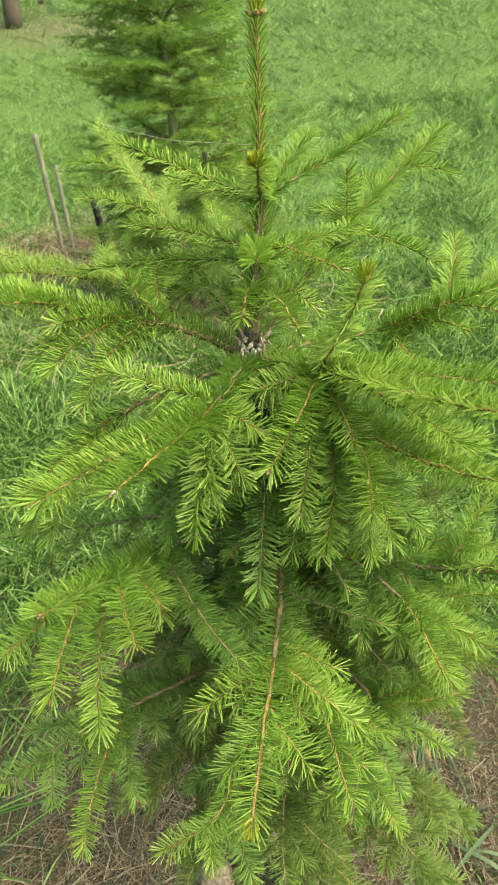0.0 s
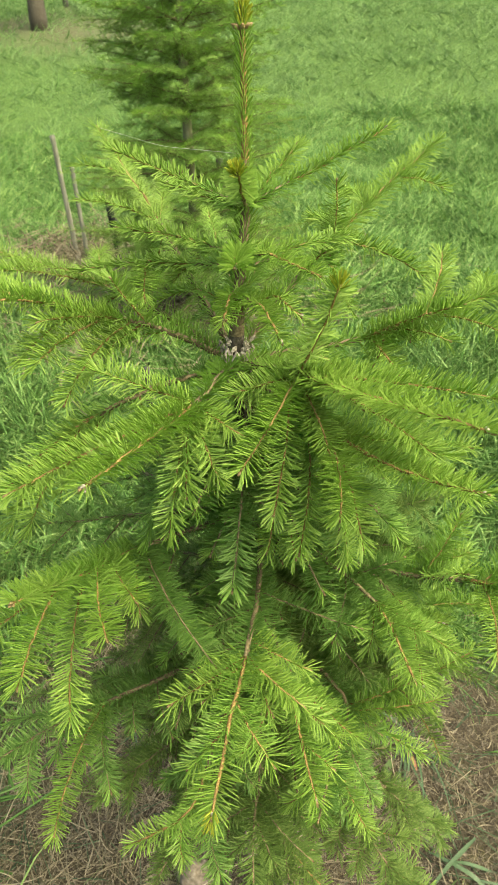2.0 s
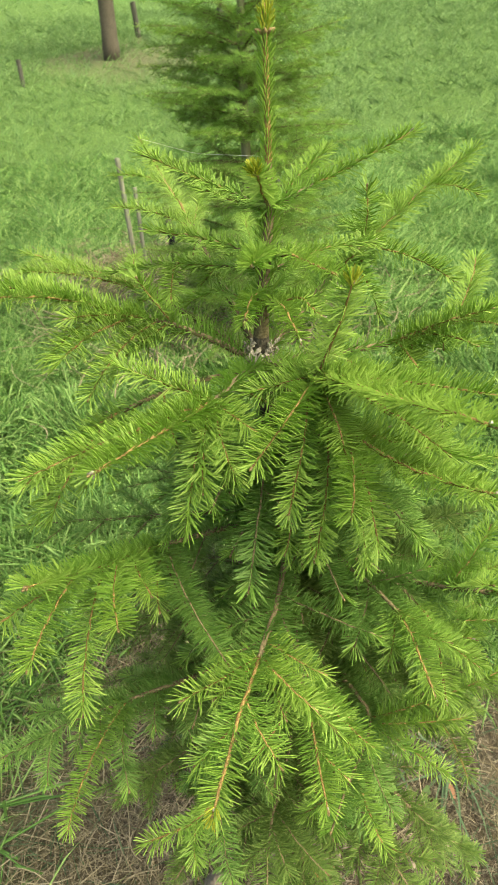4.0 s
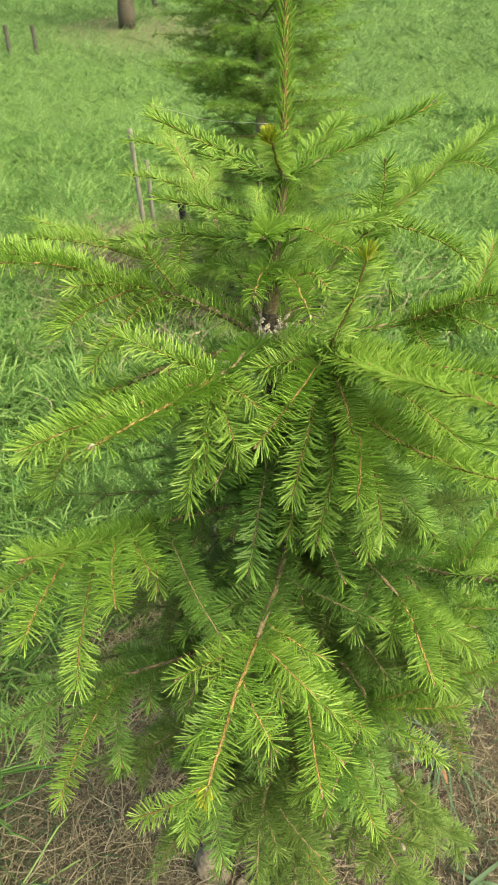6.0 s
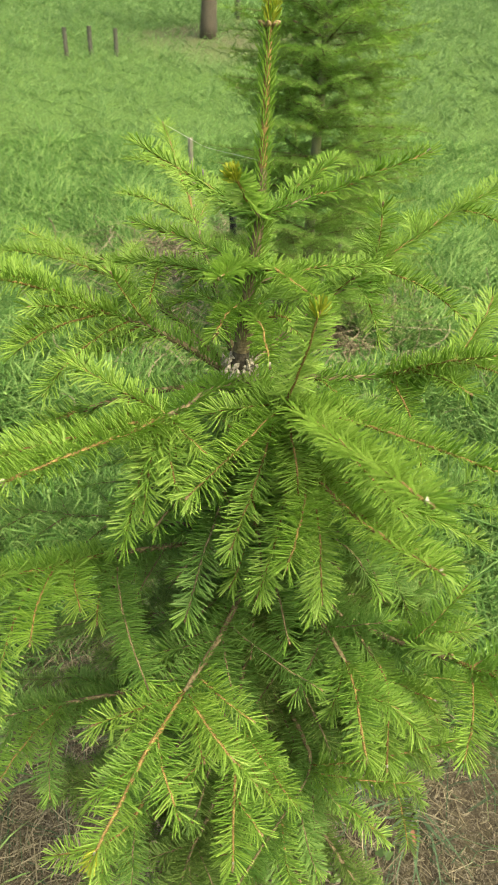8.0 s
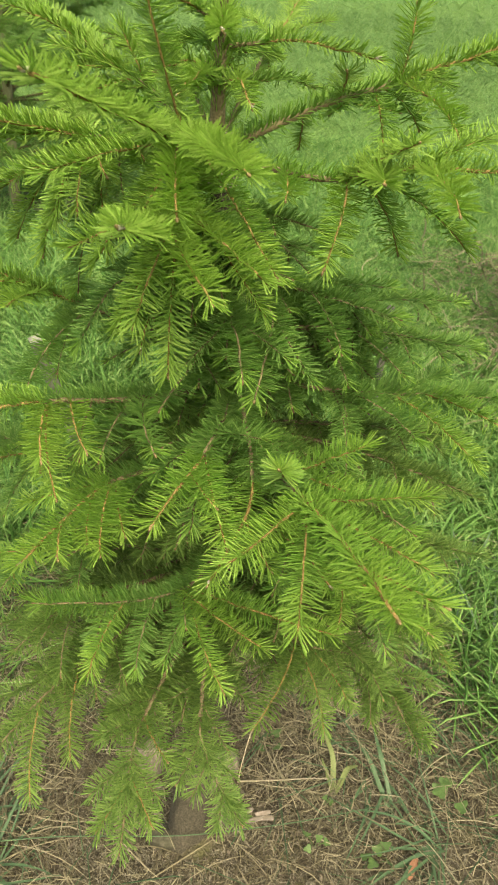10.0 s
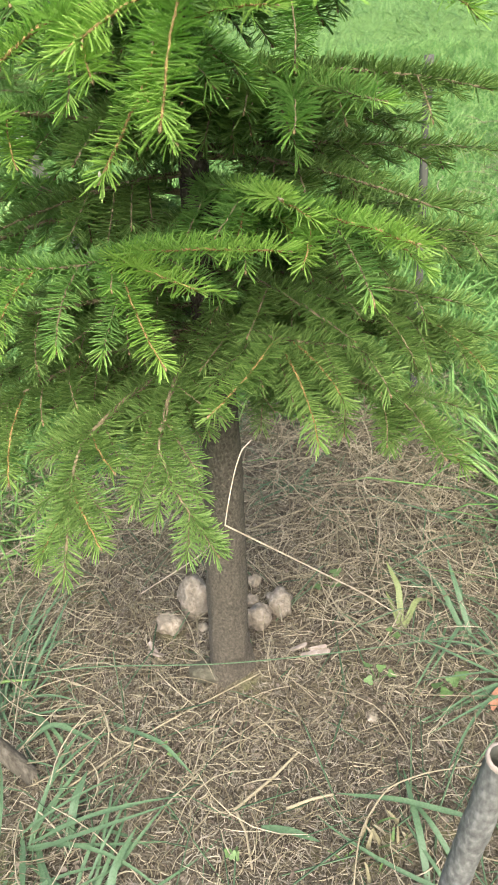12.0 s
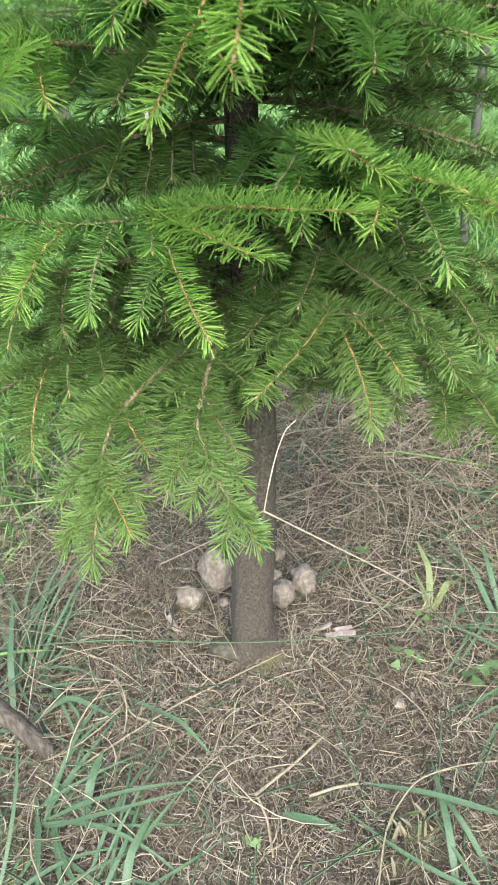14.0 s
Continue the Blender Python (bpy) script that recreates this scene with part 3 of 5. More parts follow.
SP.limb(1.054, [(-0.075, 0.055, 1.062), (-0.150, 0.090, 1.048), (-0.224, 0.116, 1.010)], 1, [(0.6, (-0.204, 0.140, 0.955), 0), (0.6, (-0.230, 0.072, 1.000), 0), (0.5, (-0.165, 0.110, 0.980), 1), (0.4, (-0.110, 0.030, 1.000), 1)], node=0.55)
tuft(SP.limb(1.060, [(-0.028, -0.034, 1.078), (-0.048, -0.077, 1.088), (-0.074, -0.125, 1.104), (-0.106, -0.182, 1.122), (-0.140, -0.246, 1.142)], 0,
        [(0.31, (-0.076, -0.118, 1.182), 0), (0.31, (-0.089, -0.031, 1.080), 0), (0.31, (-0.152, -0.081, 1.062), 0), (0.32, (-0.026, -0.244, 1.098), 0), (0.30, (-0.080, -0.118, 1.042), 0),
         (0.27, (-0.118, -0.086, 0.996), 1), (0.30, (-0.002, -0.150, 1.080), 0), (0.36, (-0.060, -0.190, 1.060), 0), (0.30, (-0.055, -0.112, 0.992), 1), (0.22, (0.018, -0.152, 1.008), 1)], node=0.31, dense=1.15), (-0.075, -0.117, 1.179), (-0.1, -0.1, 1), 0.008, 36)
SP.limb(1.050, [(-0.036, -0.050, 1.052), (-0.058, -0.120, 1.043), (-0.078, -0.186, 1.047), (-0.097, -0.240, 1.067)], 0,
        [(0.45, (-0.088, -0.152, 0.972), 0), (0.42, (-0.060, -0.126, 0.918), 1), (0.45, (0.000, -0.190, 1.020), 0), (0.45, (-0.128, -0.150, 1.030), 0), (0.62, (-0.040, -0.222, 1.016), 0), (0.36, (-0.100, -0.100, 0.950), 1), (0.34, (0.016, -0.120, 0.970), 1)], node=0.45, dense=1.1)
SP.limb(1.058, [(0.040, -0.020, 1.062), (0.083, -0.058, 1.059), (0.110, -0.112, 1.084), (0.190, -0.160, 1.092), (0.262, -0.206, 1.096)], 0,
        [(0.36, (0.108, -0.150, 1.106), 0), (0.36, (0.056, -0.136, 1.010), 0), (0.42, (0.205, -0.070, 1.010), 1), (0.52, (0.216, -0.090, 1.112), 0), (0.55, (0.120, -0.210, 1.072), 0), (0.40, (0.150, -0.050, 1.000), 1), (0.70, (0.240, -0.130, 1.080), 0)], node=0.36)
SP.limb(1.066, [(0.070, 0.006, 1.110), (0.141, 0.000, 1.132), (0.216, -0.018, 1.165), (0.325, -0.034, 1.196)], 0,
        [(0.46, (0.147, -0.002, 1.190), 0), (0.46, (0.166, -0.092, 1.103), 0), (0.48, (0.210, 0.060, 1.130), 0), (0.32, (0.090, -0.020, 1.140), 0), (0.36, (0.100, 0.050, 1.100), 1), (0.62, (0.250, 0.036, 1.150), 0), (0.40, (0.128, -0.030, 1.070), 1)], node=0.46)
SP.limb(1.060, [(0.055, 0.060, 1.094), (0.125, 0.125, 1.106), (0.210, 0.205, 1.126)], 1, [(0.5, (0.150, 0.190, 1.100), 0), (0.5, (0.190, 0.110, 1.100), 0), (0.4, (0.090, 0.120, 1.060), 1)], node=0.5, back=True)

# boughs in the shade between the whorls, seen through the gaps
SP.limb(1.000, [(-0.060, -0.020, 0.990), (-0.110, -0.045, 0.960), (-0.136, -0.053, 0.912)], 2, [(0.5, (-0.070, -0.080, 0.950), 2)], node=0.4)
SP.limb(0.985, [(-0.040, -0.030, 0.985), (-0.070, -0.070, 0.960), (-0.081, -0.085, 0.922)], 1, node=0.4)
SP.limb(0.965, [(-0.010, -0.060, 0.960), (-0.002, -0.120, 0.945), (-0.002, -0.145, 0.922)], 2, [(0.6, (0.040, -0.120, 0.930), 2), (0.6, (-0.050, -0.110, 0.915), 2)], node=0.4)
SP.limb(0.960, [(0.040, -0.060, 0.950), (0.020, -0.120, 0.925), (0.009, -0.146, 0.905)], 2, [(0.5, (0.070, -0.100, 0.900), 2)], node=0.4)
SP.limb(0.975, [(-0.060, 0.050, 0.965), (-0.105, 0.080, 0.940)], 2, [(0.5, (-0.050, 0.100, 0.940), 2)], node=0.4)
SP.limb(0.955, [(0.080, -0.040, 0.960), (0.150, -0.080, 0.950)], 2, [(0.5, (0.140, -0.020, 0.930), 2), (0.5, (0.090, -0.110, 0.930), 2)], node=0.4)
SP.limb(0.945, [(0.090, 0.020, 0.950), (0.180, 0.020, 0.945)], 2, [(0.5, (0.140, -0.040, 0.920), 2), (0.6, (0.150, 0.070, 0.930), 2)], node=0.4)

# third whorl
SP.size = 1.2
SP.limb(0.872, [(-0.070, 0.045, 0.890), (-0.142, 0.065, 0.908), (-0.220, 0.046, 0.950), (-0.294, 0.017, 1.006)], 1,
        [(0.62, (-0.253, -0.021, 0.949), 1), (0.68, (-0.287, 0.005, 0.868), 1), (0.42, (-0.184, -0.064, 0.872), 2), (0.44, (-0.160, -0.010, 0.862), 2), (0.56, (-0.200, 0.000, 0.930), 1), (0.50, (-0.235, 0.096, 0.920), 1), (0.75, (-0.315, 0.060, 0.950), 1), (0.42, (-0.160, 0.120, 0.870), 2), (0.80, (-0.322, -0.006, 0.962), 1)], node=0.44)
tuft(SP.limb(0.840, [(-0.040, -0.018, 0.845), (-0.086, -0.045, 0.853), (-0.179, -0.091, 0.879), (-0.240, -0.114, 0.874), (-0.286, -0.133, 0.860)], 1,
        [(0.60, (-0.229, -0.050, 0.861), 0), (0.60, (-0.154, -0.155, 0.820), 0), (0.54, (-0.129, -0.126, 0.846), 0), (0.60, (-0.165, -0.140, 0.848), 0), (0.57, (-0.170, -0.112, 0.820), 1), (0.32, (-0.072, -0.148, 0.856), 2), (0.30, (-0.150, -0.010, 0.836), 2), (0.36, (-0.120, -0.100, 0.820), 2), (0.40, (-0.136, -0.024, 0.850), 2)], node=0.60, dense=0.75, bare=0.2), (-0.280, -0.131, 0.861), (-0.9, -0.35, -0.25), 0.010, 24)
SP.limb(0.835, [(0.022, -0.050, 0.824), (0.029, -0.104, 0.825), (0.040, -0.226, 0.857), (0.046, -0.310, 0.884), (0.048, -0.385, 0.897)], 1,
        [(0.60, (-0.025, -0.262, 0.834), 0), (0.60, (0.020, -0.304, 0.800), 1), (0.60, (0.122, -0.254, 0.880), 1), (0.62, (0.112, -0.300, 0.850), 1), (0.46, (0.018, -0.214, 0.882), 1), (0.40, (0.090, -0.196, 0.842), 1), (0.45, (0.100, -0.180, 0.880), 1), (0.34, (0.080, -0.130, 0.790), 2)], node=0.58, bare=0.15)
SP.limb(0.850, [(0.000, -0.070, 0.850), (-0.032, -0.151, 0.853), (-0.058, -0.180, 0.842), (-0.078, -0.206, 0.826)], 1, [(0.66, (-0.020, -0.222, 0.816), 1), (0.5, (0.020, -0.150, 0.870), 2), (0.5, (-0.070, -0.120, 0.820), 2), (0.62, (-0.044, -0.180, 0.800), 2)], node=0.66)
SP.limb(0.865, [(0.060, -0.020, 0.858), (0.118, -0.055, 0.863), (0.190, -0.070, 0.868), (0.275, -0.092, 0.872)], 2,
        [(0.60, (0.234, -0.133, 0.822), 1), (0.46, (0.170, -0.130, 0.850), 2), (0.60, (0.240, -0.010, 0.860), 2), (0.40, (0.110, -0.120, 0.800), 2), (0.40, (0.150, 0.000, 0.820), 2), (0.72, (0.270, -0.140, 0.850), 1)], node=0.45)
SP.limb(0.800, [(0.060, -0.050, 0.800), (0.120, -0.120, 0.790), (0.161, -0.178, 0.781)], 2, [(0.6, (0.180, -0.100, 0.770), 2), (0.6, (0.100, -0.180, 0.770), 2), (0.5, (0.110, -0.110, 0.740), 2)], node=0.5)
SP.limb(0.745, [(-0.060, -0.045, 0.775), (-0.120, -0.098, 0.795), (-0.189, -0.167, 0.760)], 1, [(0.6, (-0.120, -0.170, 0.770), 1), (0.6, (-0.190, -0.090, 0.770), 1), (0.4, (-0.110, -0.100, 0.740), 2)], node=0.6)

SP.limb(0.860, [(0.014, -0.090, 0.852), (0.014, -0.165, 0.815), (-0.030, -0.202, 0.757)], 1, [(0.5, (0.050, -0.160, 0.800), 2)], node=0.6)

# fourth whorl
SP.size = 1.08
SP.limb(0.665, [(0.000, -0.060, 0.672), (-0.034, -0.132, 0.684), (-0.105, -0.141, 0.682), (-0.180, -0.164, 0.712)], 2,
        [(0.50, (0.087, -0.221, 0.703), 1), (0.52, (0.026, -0.206, 0.676), 0), (0.50, (-0.010, -0.206, 0.620), 1), (0.62, (-0.092, -0.184, 0.634), 2), (0.72, (-0.135, -0.196, 0.650), 1), (0.42, (-0.064, -0.158, 0.612), 2), (0.36, (0.040, -0.130, 0.640), 2), (0.80, (-0.160, -0.120, 0.668), 1)], node=0.52, fill=0.6, bare=0.25)
SP.limb(0.700, [(0.055, -0.070, 0.712), (0.080, -0.140, 0.722), (0.088, -0.186, 0.728)], 1, [(0.6, (0.130, -0.150, 0.700), 2), (0.6, (0.040, -0.160, 0.700), 2), (0.5, (0.060, -0.140, 0.664), 2)], node=0.5, fill=0.6)
SP.limb(0.690, [(0.080, -0.080, 0.700), (0.130, -0.150, 0.702), (0.178, -0.224, 0.697)], 1, [(0.6, (0.100, -0.190, 0.680), 1), (0.6, (0.190, -0.150, 0.680), 1), (0.4, (0.110, -0.080, 0.650), 2), (0.66, (0.150, -0.200, 0.650), 2)], node=0.55, fill=0.6)
SP.limb(0.560, [(0.050, -0.060, 0.585), (0.078, -0.139, 0.599), (0.157, -0.153, 0.594), (0.182, -0.160, 0.562)], 2,
        [(0.56, (0.019, -0.222, 0.583), 1), (0.56, (0.106, -0.192, 0.524), 1), (0.62, (0.130, -0.190, 0.560), 1), (0.45, (0.020, -0.130, 0.560), 2), (0.50, (0.090, -0.160, 0.548), 2)], node=0.6, fill=0.6, bare=0.3)
SP.limb(0.600, [(0.080, -0.030, 0.604), (0.160, -0.060, 0.592), (0.254, -0.087, 0.566), (0.290, -0.094, 0.556)], 2, [(0.6, (0.200, -0.140, 0.566), 2), (0.6, (0.220, -0.010, 0.560), 2), (0.45, (0.130, -0.100, 0.560), 2), (0.8, (0.270, -0.140, 0.540), 1)], node=0.55, fill=0.6, bare=0.25)
SP.limb(0.530, [(0.090, -0.050, 0.536), (0.197, -0.114, 0.517), (0.208, -0.216, 0.512)], 2, [(0.6, (0.260, -0.130, 0.500), 2), (0.6, (0.170, -0.170, 0.500), 2), (0.75, (0.236, -0.190, 0.480), 1), (0.4, (0.130, -0.110, 0.480), 2)], node=0.6, fill=0.6, bare=0.3)
SP.limb(0.520, [(-0.040, -0.080, 0.546), (-0.095, -0.190, 0.553), (-0.104, -0.230, 0.515), (-0.112, -0.266, 0.474)], 2,
        [(0.62, (-0.064, -0.216, 0.537), 1), (0.60, (-0.128, -0.184, 0.545), 2), (0.78, (-0.080, -0.256, 0.494), 1), (0.80, (-0.134, -0.246, 0.480), 1), (0.40, (-0.080, -0.130, 0.520), 2)], node=0.62, fill=0.6, bare=0.3)
SP.limb(0.525, [(-0.010, -0.090, 0.560), (-0.033, -0.202, 0.540), (-0.002, -0.239, 0.487), (0.011, -0.250, 0.466)], 2, [(0.6, (-0.056, -0.210, 0.510), 2), (0.72, (0.004, -0.214, 0.500), 2), (0.45, (-0.020, -0.150, 0.510), 2)], node=0.62, fill=0.6, bare=0.35)
SP.limb(0.545, [(-0.090, -0.060, 0.570), (-0.180, -0.130, 0.560), (-0.250, -0.190, 0.515)], 2, [(0.6, (-0.160, -0.190, 0.520), 1), (0.6, (-0.240, -0.110, 0.520), 2), (0.75, (-0.200, -0.210, 0.490), 1), (0.4, (-0.110, -0.140, 0.530), 2)], node=0.55, fill=0.6, bare=0.3)
SP.limb(0.600, [(-0.070, -0.040, 0.616), (-0.177, -0.086, 0.624), (-0.218, -0.112, 0.592)], 2, [(0.7, (-0.212, -0.034, 0.600), 2), (0.7, (-0.166, -0.150, 0.598), 2), (0.6, (-0.130, -0.120, 0.590), 2)], node=0.65, fill=0.6, bare=0.3)
SP.limb(0.650, [(-0.110, 0.062, 0.694), (-0.233, 0.109, 0.722), (-0.320, 0.150, 0.712)], 2, [(0.62, (-0.318, 0.040, 0.700), 1), (0.62, (-0.240, 0.050, 0.650), 2), (0.66, (-0.250, 0.180, 0.690), 2), (0.45, (-0.160, 0.030, 0.660), 2), (0.45, (-0.150, 0.140, 0.680), 2)], node=0.6, fill=0.6, bare=0.25)
SP.limb(0.660, [(-0.110, -0.010, 0.690), (-0.220, -0.047, 0.668), (-0.269, -0.003, 0.650)], 1, [(0.7, (-0.240, -0.090, 0.630), 2), (0.5, (-0.150, -0.070, 0.640), 2), (0.6, (-0.190, 0.020, 0.630), 2)], node=0.65, fill=0.6, bare=0.25)


# the far side of the tree, whorl by whorl
def far_side(z, az, length, e0, e1, kind):
    SP.bough(z, az, length, e0, e1, 0.48, rng.normal(0, 8), kind, sides=0.85, bare=0.15)


for z, az, ln in ((0.790, 36, 0.22), (0.785, 62, 0.27), (0.790, 88, 0.29), (0.725, 50, 0.25), (0.730, 78, 0.28), (0.620, 34, 0.22), (0.615, 62, 0.27), (0.620, 92, 0.30), (0.900, 76, 0.26), (0.905, 104, 0.28),
                  (0.560, 40, 0.22), (0.570, 70, 0.27), (0.500, 55, 0.22), (0.500, 84, 0.24), (0.580, 14, 0.18)):
    far_side(z, az, ln, rng.uniform(2, 12), rng.uniform(-18, -8), 2)
for z, az, ln in ((0.780, -28, 0.19), (0.710, -62, 0.22), (0.620, -48, 0.20), (0.610, -78, 0.24), (0.590, -104, 0.27), (0.600, -130, 0.28), (0.560, -22, 0.19), (0.540, -64, 0.24), (0.530, -92, 0.26), (0.530, -118, 0.27),
                  (0.770, -92, 0.22), (0.760, -126, 0.24), (0.690, -112, 0.26), (0.500, -40, 0.22), (0.500, -78, 0.24)):
    far_side(z, az, ln, rng.uniform(0, 10), rng.uniform(-22, -10), 2)


for az in (118, 165, 212):
    far_side(0.985, az, 0.17, -2, -16, 2)
for az in (95, 128, 160, 192, 224):
    far_side(0.870, az, 0.30, 6, -6, 2)
for az in (110, 150, 190, 228):
    far_side(0.770, az, 0.26, -6, -18, 2)
for az in (74, 100, 126, 152, 178, 206, 234):
    far_side(0.650, az, 0.32, 6, -14, 2)
for az in (80, 112, 144, 176, 208, 240, 268):
    far_side(0.550, az, 0.29, 4, -20, 2)
for k in range(9):
    z = 0.94 - 0.36 * k / 8
    SP.bough(z, -170 + (k * 137.5) % 340, 0.12 + 0.06 * rng.random(), rng.uniform(-6, 12), rng.uniform(-26, -8), 0.45, 0, 2, sides=0.8)


# short boughs close to the trunk on its open side
for k in range(18):
    SP.bough(0.74 + 0.28 * k / 17, -85 + (k * 68.75) % 170, rng.uniform(0.10, 0.155), rng.uniform(4, 24), rng.uniform(-20, 0), 0.4, 0, 2, sides=0.9)


# ---- neighbouring trees in the rows behind ----
def far_spruce(x, y, height, radius, label, seed, low=0.3, dense=0.22, size=1.5, wide=2.2, step=0.17, count=9, mats=None, girth=1.0):
    r = np.random.default_rng(seed)
    root = tagged(new("spruce_tree"), label, "tree", "neighbouring trees")
    root.location = (x, y, float(rise(x, y)))
    ax = lambda z: np.array([0.02 * math.sin(z * 2 + seed), 0.015 * math.cos(z * 1.7), z])
    tb = Buf()
    zs = np.linspace(-0.03, height, 24)
    tube(tb, np.array([ax(z) for z in zs]), girth * 0.019 * (height / 2.5) ** 1.8 * (1 - zs / (height * 1.04)) + 0.004, 10, 0, 0.05, r)
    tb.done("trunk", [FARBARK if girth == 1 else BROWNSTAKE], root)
    # by default the needles are paled for haze
    sp = Spruce(ax, root, r, dense, size, list(mats or (NEW, HAZENEEDLE, HAZENEEDLE)), wide, True)
    z = low
    while z < height * 0.97:
        k = 1 - (z - low) / (height - low)
        n = count + 5 if z < 1.2 and height < 3 else count if k > 0.3 else max(4, count - 3)
        off = r.uniform(0, 360)
        for i in range(n):
            ln = radius * (0.25 + 0.75 * k) * r.uniform(0.8, 1.1)
            sp.bough(z + r.uniform(-0.05, 0.05), off + 360 * i / n + r.uniform(-12, 12), ln, r.uniform(2, 28), r.uniform(-4, 16), 0.5, r.uniform(-10, 10), 1 if r.random() < 0.5 else 2, sides=0.9)
        z += step * r.uniform(0.85, 1.15)
    return root


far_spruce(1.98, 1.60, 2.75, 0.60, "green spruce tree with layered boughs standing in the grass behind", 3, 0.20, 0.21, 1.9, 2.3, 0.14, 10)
far_spruce(-0.78, 4.3, 3.4, 1.22, "dark green spruce tree over bare shaded soil", 6, 0.30, 0.26, 2.2, 3.0, 0.20, 10, (OLD, OLD, OLD))
far_spruce(7.95, 8.95, 5.0, 1.5, "tall dark conifer with a bare lower trunk on brown soil", 5, 0.95, 0.03, 5, 6, 0.4, 7, None, 2.0)


# ---- meadow grass ----
def grass_field(name, label, count, pick, height, width, mat, seed, cheap=True):
    r = np.random.default_rng(seed)
    b = Buf()
    p = pick(r, count)
    keep = r.random(len(p)) > bare_at(p[:, 0], p[:, 1]) * 1.06
    p = p[keep]
    n = len(p)
    z = rise(p[:, 0], p[:, 1])
    base = np.column_stack([p, z - 0.005])
    lean = r.normal(0, 0.5, (n, 2))
    way = unit(np.column_stack([lean, np.ones(n)]))
    a = r.uniform(0, np.pi, n)
    side = unit(np.cross(way, np.column_stack([np.cos(a), np.sin(a), np.zeros(n)])))
    dist = np.hypot(p[:, 0], p[:, 1] + 0.6)
    tall = np.array([0.75 + 0.75 * noise.noise((a * 2.3, b * 2.3, 1.7)) + 0.5 * noise.noise((a * 7, b * 7, 4.1)) for a, b in p])
    ln = height * r.uniform(0.5, 1.3, n) * np.clip(tall, 0.3, 1.8) * (1 + dist * 0.02)
    curl = np.column_stack([lean * 1.2, -0.35 * np.ones(n)]) * ln[:, None] * r.uniform(0.2, 1.0, (n, 1))
    blades(b, base, way, side, ln, width * r.uniform(0.7, 1.4, n) * (1 + dist * 0.16), curl, 0, 0.12, cheap)
    return tagged(b.done(name, [mat]), label, "grass", kind="stuff")


def wedge(r, n, d0, d1):
    """Places spread evenly over the part of the meadow that lies ahead."""
    d = np.sqrt(r.uniform(d0**2, d1**2, n))
    a = np.radians(r.normal(0, 12, n) + np.where(r.random(n) < 0.45, r.uniform(-28, 30, n), r.uniform(30, 84, n)))
    return np.column_stack([-0.2 + d * np.sin(a), -0.6 + d * np.cos(a)])


grass_field("grass", "bright green uneven meadow grass", 50000, lambda r, n: wedge(r, n, 0.7, 3.2), 0.17, 0.0040, GRASS, 11, False)
grass_field("grass", "bright green meadow grass farther off", 104000, lambda r, n: wedge(r, n, 3.0, 7.5), 0.17, 0.0072, GRASS, 12)
grass_field("grass", "pale green grass of the far meadow", 76000, lambda r, n: wedge(r, n, 5.4, 18), 0.18, 0.0056, FARGRASS, 13)
grass_field("grass", "pale green grass up the slope of the far meadow", 26000, lambda r, n: wedge(r, n, 17.0, 48), 0.2, 0.0075, FARGRASS, 14)

def around(r, n):
    """Places all round the tree, outside the stretch of meadow that lies ahead."""
    d, a = np.sqrt(r.uniform(0.8**2, 9.0**2, n)), np.radians(r.uniform(92, 330, n))
    return np.column_stack([d * np.sin(a), -0.7 + d * np.cos(a)])


grass_field("grass", "green meadow grass round the clearing", 30000, around, 0.18, 0.0085, GRASS, 15)

# ---- litter on the bare soil ----
def bent(buf, mid, way, side, length, width, bow, thick, steps):
    """Many bent three-sided stalks at once, each bowed sideways and sagging at its ends."""
    n = len(mid)
    k = np.linspace(-0.5, 0.5, steps + 1)
    up = unit(np.cross(side, way))
    v = np.empty((n, steps + 1, 3, 3))
    for i, q in enumerate(k):
        c = mid + way * (q * length)[:, None] + side * ((q * q * 4 - 0.4) * bow)[:, None] - up * (q * q * 0.10 * length)[:, None]
        w = (width * (1 - 0.35 * (2 * q) ** 2))[:, None]
        v[:, i, 0], v[:, i, 1], v[:, i, 2] = c - side * w * 0.5, c + side * w * 0.5, c + up * w * thick
    one = [(3 * i + a, 3 * i + b, 3 * i + 3 + b, 3 * i + 3 + a) for i in range(steps) for a, b in ((0, 1), (1, 2), (2, 0))]
    f = (np.array(one)[None] + 3 * (steps + 1) * np.arange(n)[:, None, None] + buf.n).reshape(-1, 4)
    buf.f.extend(map(tuple, f.tolist()))
    buf.v.append(v.reshape(-1, 3))
    buf.m.extend([0] * len(f))
    buf.n += 3 * (steps + 1) * n


